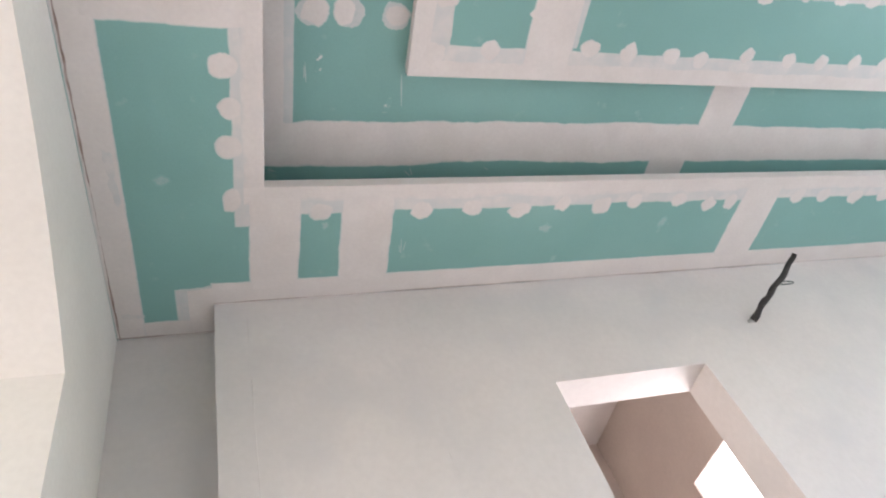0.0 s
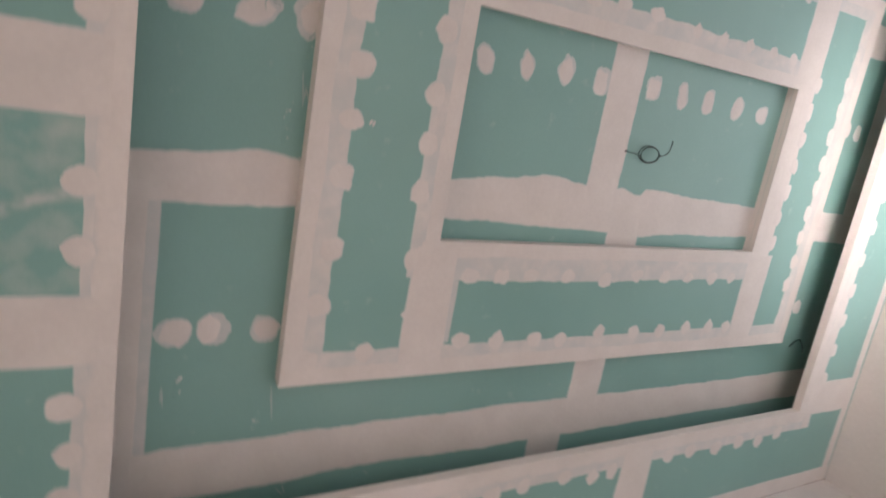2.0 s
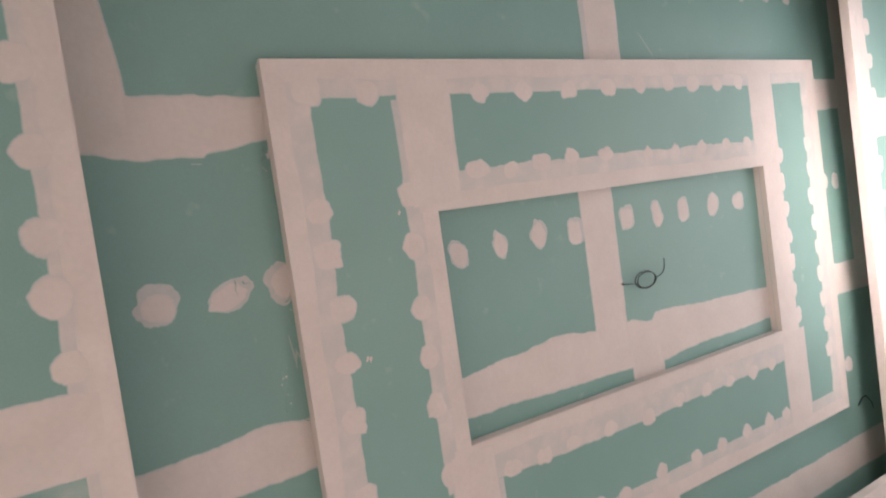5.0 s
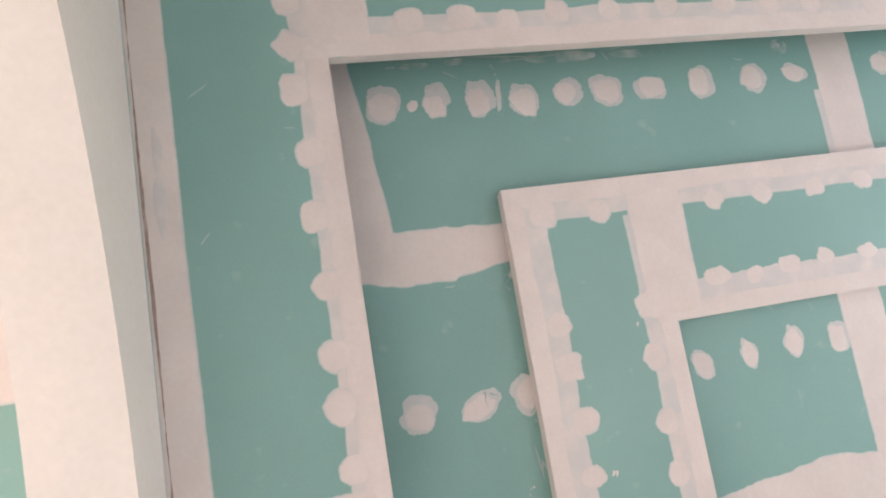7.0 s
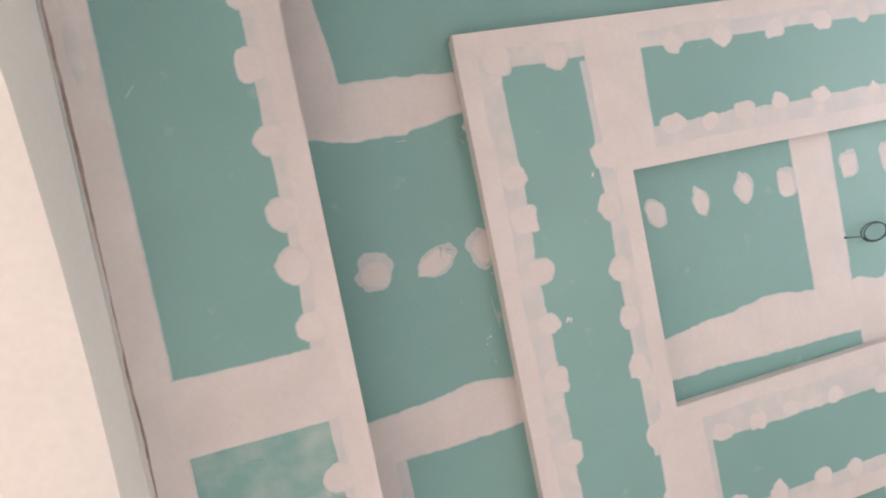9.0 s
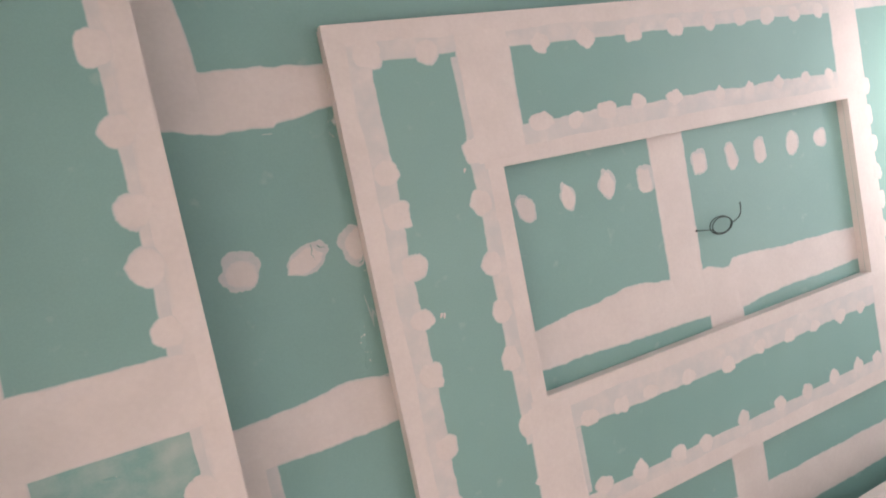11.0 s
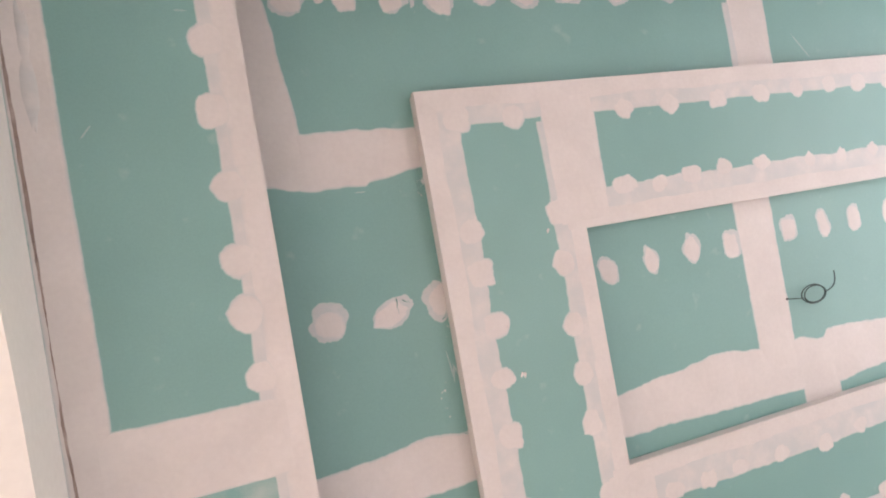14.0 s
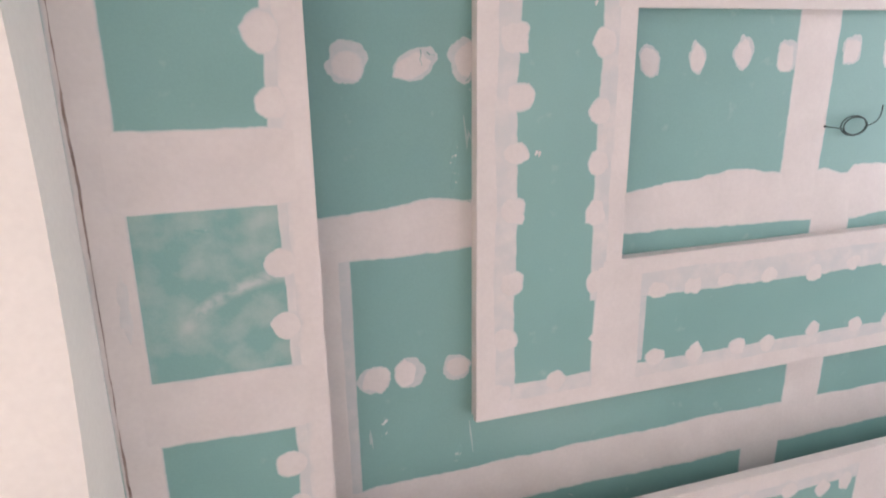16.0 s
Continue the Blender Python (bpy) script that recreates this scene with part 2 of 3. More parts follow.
def ribbon(name, parent, z, s0, s1, edges, along, thick, film):
    """A drawn band of compound between two edge lines, thinning out to its rims."""
    layer[0] = (layer[0] + 1) % 61
    thick += layer[0] * 0.000005
    bm = bmesh.new()
    cover = bm.verts.layers.float.new("film")
    profile = ((0.0, -0.00005, 0.0), (0.006, min(thick, 0.00028), min(film, 0.74)), (0.015, thick, film))
    n = max(3, int((s1 - s0) / 0.012))
    places = [(s0 + d, low, full) for d, low, full in profile]
    places += [(s0 + (s1 - s0) * k / n, thick, film) for k in range(1, n) if s0 + 0.016 < s0 + (s1 - s0) * k / n < s1 - 0.016]
    places += [(s1 - d, low, full) for d, low, full in profile[::-1]]
    rows = []
    for s, low, full in places:
        lo, hi = edges(s)
        k = min(1.0, (hi - lo) / 0.034)
        row = []
        for d, side_low, side_full in [(lo + d * k, a, b) for d, a, b in profile] + [(hi - d * k, a, b) for d, a, b in profile[::-1]]:
            v = bm.verts.new((s, d, z - min(low, side_low)) if along == "x" else (d, s, z - min(low, side_low)))
            v[cover] = min(full, side_full)
            row.append(v)
        rows.append(row)
    for p, q in zip(rows, rows[1:]):
        for k in range(5):
            face = (p[k], p[k + 1], q[k + 1], q[k])
            bm.faces.new(face if along == "x" else face[::-1])
    return part(name, bm, WHITE, parent)


def coat(parent, z, start, end, way, width, soft=0.03):
    """Compound drawn over the edge of a lip from start to end, thinning out over its width towards way."""
    bm = bmesh.new()
    cover = bm.verts.layers.float.new("film")
    (ax, ay), (bx, by) = start, end
    length = math.hypot(bx - ax, by - ay)
    n = max(4, int(length / 0.02))
    rows = []
    for i in range(n + 1):
        u = i / n
        reach = width + 0.009 * noise.noise((u * length * 4, ax * 7 + ay, 2.2)) + 0.004 * noise.noise((u * length * 23, ay * 9, 7.7))
        row = []
        for out, low, full in ((0.0005, 0.0009, 1.0), (reach - soft, 0.0008, 1.0), (reach, 0.00034, 0.76), (reach + 0.006, -0.00005, 0.0)):
            v = bm.verts.new((ax + (bx - ax) * u + way[0] * out, ay + (by - ay) * u + way[1] * out, z - low))
            v[cover] = full
            row.append(v)
        rows.append(row)
    for p, q in zip(rows, rows[1:]):
        for k in range(3):
            bm.faces.new((p[k], p[k + 1], q[k + 1], q[k]))
    bmesh.ops.recalc_face_normals(bm, faces=bm.faces[:])
    if sum(f.normal.z for f in bm.faces) > 0:
        bmesh.ops.reverse_faces(bm, faces=bm.faces[:])
    return part("edge_coat", bm, WHITE, parent, "", True)


def band(parent, z, x0, y0, x1, y1, wob=0.006, film=1.0, thick=0.0007, name="joint_band"):
    seed = x0 * 13.1 + y0 * 7.7 + y1
    along = "x" if x1 - x0 > y1 - y0 else "y"
    s0, s1, lo, hi = (x0, x1, y0, y1) if along == "x" else (y0, y1, x0, x1)

    def edges(s):
        o = [wob * (noise.noise((s * 3.1, seed * 7.3 + k, 0.3)) * 1.1 + noise.noise((s * 17, seed * 3.1 + k, 4.7)) * 0.5 + noise.noise((s * 50, seed + k, 9.1)) * 0.32) for k in (0, 37)]
        return lo + o[0], hi + o[1]

    return ribbon(name, parent, z, s0, s1, edges, along, thick, film)


def strip(parent, z, rows, wob=0.006, along="x", thick=0.0007, name="joint_band"):
    """A joint band that follows rows of (place along it, one edge, the other edge)."""
    seed = rows[0][0] * 5.3 + rows[0][1] * 11.7

    def edges(s):
        for (a, a0, a1), (b, b0, b1) in zip(rows, rows[1:]):
            if a - 1e-6 <= s <= b + 1e-6:
                u = (s - a) / (b - a)
                u = u * u * (3 - 2 * u)
                lo, hi = a0 + (b0 - a0) * u, a1 + (b1 - a1) * u
        k = [wob * (noise.noise((s * 5, seed + q, 1.7)) + 0.6 * noise.noise((s * 21, seed + q, 6.1)) + 0.36 * noise.noise((s * 55, seed + q, 2.2))) for q in (0, 50)]
        return lo + k[0], hi + k[1]

    return ribbon(name, parent, z, rows[0][0], rows[-1][0], edges, along, thick, 1.0)


def spot_loop(x, y, rx, ry, seed, rough=0.16, turn=0.0, power=2.4, tips=()):
    """A dab of plaster: power 1.4 is pointed like an almond, 2 round, 4 square; tips are (angle, reach) torn by the knife."""
    pick = random.Random(int(abs(seed) * 10007))
    m = 9 + int(pick.random() * 4)
    first = pick.random() * 6.28
    corner = sorted((first + 2 * math.pi * (i + pick.uniform(-0.35, 0.35)) / m) % (2 * math.pi) for i in range(m))
    wave = [1 + rough * pick.uniform(-0.55, 0.55) for _ in range(m)]
    out = []
    steps = 44
    for i in range(steps):
        a = 2 * math.pi * i / steps
        k = max((q for q in range(m) if corner[q] <= a), default=m - 1)
        a0, a1 = corner[k], corner[(k + 1) % m]
        u = ((a - a0) % (2 * math.pi)) / (((a1 - a0) % (2 * math.pi)) or 1)
        c, d = math.cos(a), math.sin(a)
        r = (abs(c) ** power + abs(d) ** power) ** (-1 / power)
        r *= wave[k] + (wave[(k + 1) % m] - wave[k]) * u
        r *= 1 + 0.16 * rough * pick.uniform(-1, 1)
        for way, reach in tips:
            off = abs((a - way + math.pi) % (2 * math.pi) - math.pi)
            r += reach * max(0.0, 1 - off / 0.42) ** 1.3
        px, py = r * c * rx, r * d * ry
        out.append((x + px * math.cos(turn) - py * math.sin(turn), y + px * math.sin(turn) + py * math.cos(turn)))
    return out


def curl(parent, x, y, z, length, seed):
    """A torn, curled shaving of dried plaster left by the knife."""
    pick = random.Random(seed)
    way, pts = pick.uniform(0, 6.28), []
    px, py = x, y
    for i in range(9):
        pts.append((px, py, z - 0.002 - 0.010 * math.sin(math.pi * i / 9)))
        way += pick.uniform(-0.7, 0.9)
        px += length / 8 * math.cos(way)
        py += length / 8 * math.sin(way)
    return part("plaster_curl", tube(pts, lambda u: 0.0016 * (1.15 - u), 5), WHITE, parent, "", True)


def spot(parent, z, x, y, rx, ry=None, rough=0.2, turn=0.0, halo=0.0, power=2.4, tips=(), drag=(0.006, -0.004), thick=0.0011):
    """A filled screw; halo is how far the skimmed film reaches past it, drag where the knife pulled that film."""
    ry = ry or rx
    seed = x * 3.7 + y * 9.1
    ob = part("screw_spot", skin(spot_loop(x, y, rx, ry, seed, rough, turn, power, tips), z, thick, min(rx, ry) * 0.13, (x, y), 1.0, 3.0), WHITE, parent, "", True)
    if halo:
        cx, cy = x + drag[0], y + drag[1]
        grown = spot_loop(cx, cy, rx * (1 + halo), ry * (1 + halo), seed + 1, rough * 1.3, turn, power)
        part("halo", skin(grown, z, 0.00022, 0.005, (cx, cy), 0.60), WHITE, ob, "thin greyish rim of skimmed plaster", True)
    return ob


def film_patch(parent, z, x, y, rx, ry, full, turn=0.0, name="plaster_film", power=2.0):
    """A faint wiped film of plaster, the board showing through."""
    seed = x * 5.1 + y * 3.3
    return part(name, skin(spot_loop(x, y, rx, ry, seed, 0.5, turn, power), z, 0.00015, min(rx, ry) * 0.5, (x, y), full), WHITE, parent, "", True)


def tube(points, r, sides=8):
    bm = bmesh.new()
    rows = []
    pts = [Vector(p) for p in points]
    for i, p in enumerate(pts):
        d = (pts[min(i + 1, len(pts) - 1)] - pts[max(i - 1, 0)]).normalized()
        q = d.to_track_quat("Z", "Y").to_matrix()
        rr = r(i / (len(pts) - 1)) if callable(r) else r
        rows.append([bm.verts.new(p + q @ Vector((rr * math.cos(2 * math.pi * k / sides), rr * math.sin(2 * math.pi * k / sides), 0))) for k in range(sides)])
    for a, b in zip(rows, rows[1:]):
        for k in range(sides):
            bm.faces.new((a[k], a[(k + 1) % sides], b[(k + 1) % sides], b[k]))
    bm.faces.new(rows[0][::-1])
    bm.faces.new(rows[-1])
    return bm


# ---- plan, in metres ----
XW, XE, YS, YN = -0.56, 4.09, -3.17, 0.573      # inner faces of the room
NICHE_X, NICHE_Y = -0.195, 0.726                # the set-back corner
ZP, ZL, ZT = 2.70, 2.744, 2.92                  # soffit, top of its lip, tray ceiling
PX0, PX1, PY0, PY1 = 0.0, 3.53, -2.612, 0.028    # the opening in the soffit
RX0, RX1, RY0, RY1 = 0.513, 3.44, -2.19, -0.332  # the dropped ring
HX0, HX1, HY0, HY1 = 1.046, 2.914, -1.678, -0.86
ZR = 2.863
TRAY_SCALE, TRAY_X, TRAY_Y = 1.0102, -0.17, -1.64   # the tray hangs a little higher and wider than its own plan
TOP = 3.05

# ---- shell ----
thing("floor", boxes((-3.4, -3.4, -0.12, 4.3, 3.2, 0.0)), TILE, "bare light grey screed floor of the unfinished rooms", "floor", "structure")
thing("slab_above", boxes((-3.4, -3.4, TOP, 4.3, 3.2, TOP + 0.12)), SLAB, "bare concrete slab above the plasterboard ceiling", "ceiling", "structure")

# west wall with a shallow arch
AY, AR, ACROWN, AHALF = -1.25, 2.88, 2.44, 1.43
arc = []
for i in range(49):
    y = AY - AHALF + 2 * AHALF * i / 48
    arc.append((y, ACROWN - AR + math.sqrt(AR * AR - (y - AY) ** 2) + 0.002 * noise.noise((y * 9, 0, 0))))
outline = [(-3.4, 0), (AY - AHALF, 0)] + arc + [(AY + AHALF, 0), (3.2, 0), (3.2, TOP), (-3.4, TOP)]
thing("wall_west", extruded(outline, "x", XW - 0.21, XW), ARCH, "white puttied wall with a wide shallow arched opening", "wall", "structure")

# north wall, with the doorway, and the set-back corner beside it
DX0, DX1, DZ, DY = 1.045, 1.746, 2.127, 0.753
thing("wall_north", extruded([(NICHE_X, 0), (DX0, 0), (DX0, DZ), (DX1, DZ), (DX1, 0), (XE + 0.2, 0), (XE + 0.2, TOP), (NICHE_X, TOP)], "y", YN, DY), WALL,
      "white puttied wall with an open doorway under the ceiling", "wall", "structure")
thing("wall_niche", boxes((XW, NICHE_Y, 0, NICHE_X, NICHE_Y + 0.15, TOP)), WALL, "shaded white puttied wall of the set-back corner", "wall", "structure")
# the opening in this unseen wall is made up to hold the south lamps
thing("wall_south", boxes((XW, YS - 0.18, 0, 1.85, YS, TOP), (3.55, YS - 0.18, 0, XE + 0.2, YS, TOP), (1.85, YS - 0.18, 0, 3.55, YS, 0.7), (1.85, YS - 0.18, 2.2, 3.55, YS, TOP)), WALL, "plain white puttied wall with an added opening for the fill lamps", "wall", "structure")
WY0, WY1, WZ0, WZ1 = -2.6, -0.4, 1.05, 2.5
wall_east = thing("wall_east", boxes((XE, YS, 0, XE + 0.18, WY0, TOP), (XE, WY1, 0, XE + 0.18, YN, TOP), (XE, WY0, 0, XE + 0.18, WY1, WZ0), (XE, WY0, WZ1, XE + 0.18, WY1, TOP)),
                  WALL, "white puttied wall with a tall window opening", "wall", "structure")

wall_north = bpy.data.objects["wall_north"]
for x, z0, z1 in ((-0.075, 0.4, 2.62), (0.545, 0.9, 2.55), (0.93, 2.3, 2.66), (2.02, 1.2, 2.3)):
    seam = [(x + 0.006 * noise.noise((x, k * 0.7, 0)), YN + 0.0005, z0 + (z1 - z0) * k / 20) for k in range(21)]
    part("putty_ridge", tube(seam, 0.0011, 6), WALL, wall_north, "", True)

# room past the arch
thing("wall_outer_west", boxes((-3.4, -3.4, 0, -3.3, -2.5, TOP), (-3.4, 0.1, 0, -3.3, 3.2, TOP), (-3.4, -2.5, 0, -3.3, 0.1, 0.25), (-3.4, -2.5, 2.25, -3.3, 0.1, TOP)), WALL, "white wall of the next room with a wide window opening", "wall", "structure")
thing("wall_outer_south", boxes((-3.3, -3.4, 0, XW - 0.21, -3.25, TOP)), WALL, "plain white wall of the next room", "wall", "structure")
thing("wall_outer_north", boxes((-3.3, 1.2, 0, XW - 0.21, 1.35, TOP)), WALL, "plain white wall of the next room", "wall", "structure")

# washroom behind the doorway
BX, BY, BZ = 2.0, 2.0, 2.70
thing("wall_washroom_east", boxes((BX, DY, 0, BX + 0.12, 0.88, BZ), (BX, 1.385, 0, BX + 0.12, BY, BZ), (BX, 0.88, 0, BX + 0.12, 1.385, 1.0), (BX, 0.88, 2.03, BX + 0.12, 1.385, BZ)),
      BEIGE, "beige plastered wall with a small bright window", "wall", "structure")
thing("wall_washroom_north", boxes((0.2, BY, 0, BX + 0.12, BY + 0.12, BZ)), BEIGE, "beige plastered wall behind the doorway", "wall", "structure")
thing("wall_washroom_west", boxes((0.2, DY, 0, 0.32, BY, BZ)), BEIGE, "beige plastered wall behind the doorway", "wall", "structure")
thing("ceiling_washroom", boxes((0.2, DY, BZ, BX + 0.12, BY + 0.12, BZ + 0.1)), BEAD, "plain white ceiling behind the doorway", "ceiling", "structure")

# ---- ceilings ----
tray = thing("ceiling_tray", boxes((XW, YS, ZT, XE, NICHE_Y, ZT + 0.0125)), GREEN, "green moisture-resistant plasterboard tray with white joint bands", "ceiling", "structure")
ON_TRAY = Matrix.Translation((TRAY_X, TRAY_Y, 0)) @ Matrix.Diagonal((TRAY_SCALE, TRAY_SCALE, 1, 1)) @ Matrix.Translation((-TRAY_X, -TRAY_Y, 0))
tray.matrix_world = ON_TRAY
soffit = thing("ceiling_soffit", frame_bm(XW, YS, XE, NICHE_Y, PX0, PY0, PX1, PY1, ZP, ZL), GREEN, "green plasterboard border of the ceiling, joints and screws plastered", "ceiling", "structure")
ring = thing("ceiling_ring", frame_bm(RX0, RY0, RX1, RY1, HX0, HY0, HX1, HY1, ZR, ZR + 0.027), GREEN, "raised green plasterboard ring with white plastered edges", "ceiling", "structure")
part("upper_board", frame_bm(RX0 + 0.004, RY0 + 0.004, RX1 - 0.004, RY1 - 0.004, HX0 - 0.004, HY0 - 0.004, HX1 + 0.004, HY1 + 0.004, ZR + 0.0285, ZT), BEAD, ring)
far_ceiling = thing("ceiling_next_room", boxes((-3.3, -3.25, ZP, XW - 0.21, 1.2, ZP + 0.04)), GREEN, "green plasterboard ceiling of the next room with white joints", "ceiling", "structure")

# corner beads on the lips, a little proud of the boards
e = 0.0011
w = 0.007


def beads(parent, x0, y0, x1, y1, z0, z1, inward, wd):
    s = 1 if inward else -1          # inward: an outer rim whose bead lies inside it
    part("corner_bead", boxes((min(x0 - e * s, x0 + wd * s), y0 - e * s if inward else y0 - wd, z0 - e, max(x0 - e * s, x0 + wd * s), y1 + e * s if inward else y1 + wd, z1), bevel=0.0012), BEAD, parent)
    part("corner_bead", boxes((min(x1 + e * s, x1 - wd * s), y0 - e * s if inward else y0 - wd, z0 - e, max(x1 + e * s, x1 - wd * s), y1 + e * s if inward else y1 + wd, z1), bevel=0.0012), BEAD, parent)
    a, b = (x0 + wd, x1 - wd) if inward else (x0 - e, x1 + e)
    part("corner_bead", boxes((a, min(y0 - e * s, y0 + wd * s), z0 - e, b, max(y0 - e * s, y0 + wd * s), z1), bevel=0.0012), BEAD, parent)
    part("corner_bead", boxes((a, min(y1 + e * s, y1 - wd * s), z0 - e, b, max(y1 + e * s, y1 - wd * s), z1), bevel=0.0012), BEAD, parent)


def coats(parent, x0, y0, x1, y1, z, inward, width):
    s = 1 if inward else -1
    g = 0 if inward else width
    coat(parent, z, (x0, y0 - g), (x0, y1 + g), (s, 0), width)
    coat(parent, z, (x1, y0 - g), (x1, y1 + g), (-s, 0), width)
    coat(parent, z, (x0 - g, y0), (x1 + g, y0), (0, s), width)
    coat(parent, z, (x0 - g, y1), (x1 + g, y1), (0, -s), width)


beads(soffit, PX0, PY0, PX1, PY1, ZP, ZL, False, w)
beads(ring, RX0, RY0, RX1, RY1, ZR, ZR + 0.0265, True, w)
beads(ring, HX0, HY0, HX1, HY1, ZR, ZR + 0.0265, False, w)
coats(soffit, PX0, PY0, PX1, PY1, ZP, False, 0.070)
coats(ring, RX0, RY0, RX1, RY1, ZR, True, 0.075)
coats(ring, HX0, HY0, HX1, HY1, ZR, False, 0.070)

# -- soffit: wall joints --
band(soffit, ZP, XW - 0.002, YS, -0.448, NICHE_Y + 0.002, 0.003)
band(soffit, ZP, NICHE_X - 0.01, 0.459, XE, YN + 0.004, 0.004)
band(soffit, ZP, -0.46, 0.640, NICHE_X, NICHE_Y + 0.004, 0.005)
band(soffit, ZP, -0.335, 0.470, -0.06, 0.66, 0.016, film=0.66, thick=0.0003, name='edge_strip')
band(soffit, ZP, -0.295, 0.485, -0.02, 0.72, 0.012)
band(soffit, ZP, 4.0, YS, XE - 0.01, YN, 0.006)
band(soffit, ZP, XW, YS + 0.01, XE, -3.05, 0.006)
# -- soffit: thin strips along the lips --
band(soffit, ZP, -0.105, -3.0, -0.01, 0.2, 0.006, film=0.73, thick=0.0003, name="edge_strip")
band(soffit, ZP, -0.03, 0.035, 3.62, 0.150, 0.008, film=0.73, thick=0.0003, name="edge_strip")
band(soffit, ZP, 0.02, -2.74, 3.62, -2.615, 0.008, film=0.73, thick=0.0003, name="edge_strip")
band(soffit, ZP, 3.54, -2.8, 3.675, 0.10, 0.008, thick=0.0003, name="edge_strip")
# -- soffit: board joints across the border --
band(soffit, ZP, -0.50, -1.385, 0.0, -1.175, 0.006)
band(soffit, ZP, -0.50, -0.735, 0.0, -0.533, 0.008)
band(soffit, ZP, -0.062, 0.06, 0.135, 0.52, 0.006)
band(soffit, ZP, 0.275, 0.06, 0.487, 0.50, 0.008)
band(soffit, ZP, 2.13, 0.06, 2.345, 0.50, 0.006)
band(soffit, ZP, -0.055, -3.12, 0.145, -2.64, 0.006)
band(soffit, ZP, 1.95, -3.12, 2.16, -2.64, 0.006)
band(soffit, ZP, 3.58, -0.15, 4.05, 0.07, 0.008)
band(soffit, ZP, 3.58, -1.95, 4.05, -1.74, 0.008)
band(soffit, ZP, 3.60, 0.05, 3.68, 0.15, 0.010)
# -- soffit: screw spots --
for x, y, rx, ry, power, tips in (
        (-0.10, -2.80, 0.046, 0.05, 2.2, ()), (-0.108, -2.659, 0.046, 0.054, 1.7, ((3.2, 0.22), (4.4, 0.15))), (-0.108, -2.520, 0.046, 0.052, 3.2, ((3.6, 0.12),)),
        (-0.085, -2.326, 0.050, 0.052, 2.1, ()), (-0.098, -2.138, 0.047, 0.053, 2.5, ((2.5, 0.1),)), (-0.088, -1.937, 0.050, 0.047, 2.0, ((3.2, 0.12),)),
        (-0.098, -1.743, 0.052, 0.051, 2.1, ()), (-0.100, -1.605, 0.050, 0.056, 1.8, ((3.3, 0.16),)), (-0.088, -1.436, 0.044, 0.046, 2.1, ()),
        (-0.102, -1.023, 0.046, 0.046, 2.3, ()), (-0.100, -0.845, 0.043, 0.046, 2.0, ((3.4, 0.16),)), (-0.117, -0.417, 0.048, 0.046, 2.1, ()),
        (-0.102, -0.275, 0.042, 0.046, 2.0, ((3.2, 0.08),)), (-0.112, -0.133, 0.047, 0.050, 2.1, ()), (-0.108, 0.078, 0.036, 0.052, 1.9, ((2.3, 0.25),))):
    spot(soffit, ZP, x, y, rx, ry, 0.14, power=power, tips=tips)
for x, low, rx, power, tips in (
        (0.205, 0.184, 0.046, 2.2, ()), (0.592, 0.192, 0.046, 2.1, ()), (0.804, 0.187, 0.050, 2.0, ((0.9, 0.15),)), (1.012, 0.205, 0.056, 1.6, ((0.6, 0.2),)),
        (1.21, 0.178, 0.040, 2.0, ((2.4, 0.2),)), (1.395, 0.197, 0.046, 3.0, ()), (1.555, 0.180, 0.044, 2.0, ()), (1.785, 0.177, 0.046, 2.2, ()),
        (1.955, 0.211, 0.046, 1.6, ()), (2.075, 0.199, 0.040, 2.4, ((1.2, 0.2),)), (2.46, 0.178, 0.044, 2.2, ()), (2.62, 0.180, 0.046, 2.2, ()),
        (2.83, 0.192, 0.050, 2.0, ((1.4, 0.2),)), (3.02, 0.19, 0.045, 1.8, ()), (3.20, 0.205, 0.045, 1.6, ((1.3, 0.25),)), (3.37, 0.18, 0.045, 2.2, ())):
    spot(soffit, ZP, x, low - 0.044, rx, 0.044, 0.22, random.uniform(-0.25, 0.25), power=power, tips=tips)
for x, peak, rx, power, tips in (
        (0.262, -2.763, 0.055, 2.2, ()), (0.432, -2.764, 0.056, 2.6, ()), (0.585, -2.748, 0.045, 2.2, ()), (0.757, -2.770, 0.048, 2.0, ((4.2, 0.2),)),
        (0.943, -2.770, 0.048, 1.6, ((4.75, 0.35),)), (1.157, -2.775, 0.050, 2.3, ()), (1.384, -2.770, 0.054, 2.0, ((5.2, 0.15),)), (1.56, -2.758, 0.05, 2.0, ()),
        (1.736, -2.760, 0.05, 2.2, ()), (2.30, -2.76, 0.05, 2.2, ()), (2.5, -2.765, 0.05, 1.8, ()), (2.68, -2.76, 0.05, 2.2, ()), (2.86, -2.755, 0.045, 2.0, ()),
        (3.05, -2.76, 0.05, 2.2, ()), (3.25, -2.76, 0.05, 2.2, ())):
    spot(soffit, ZP, x, peak + 0.046, rx, 0.046, 0.18, power=power, tips=tips)
for i in range(14):
    spot(soffit, ZP, 3.675 + random.uniform(-0.01, 0.01), -2.5 + 0.18 * i, 0.04, 0.045, 0.2)

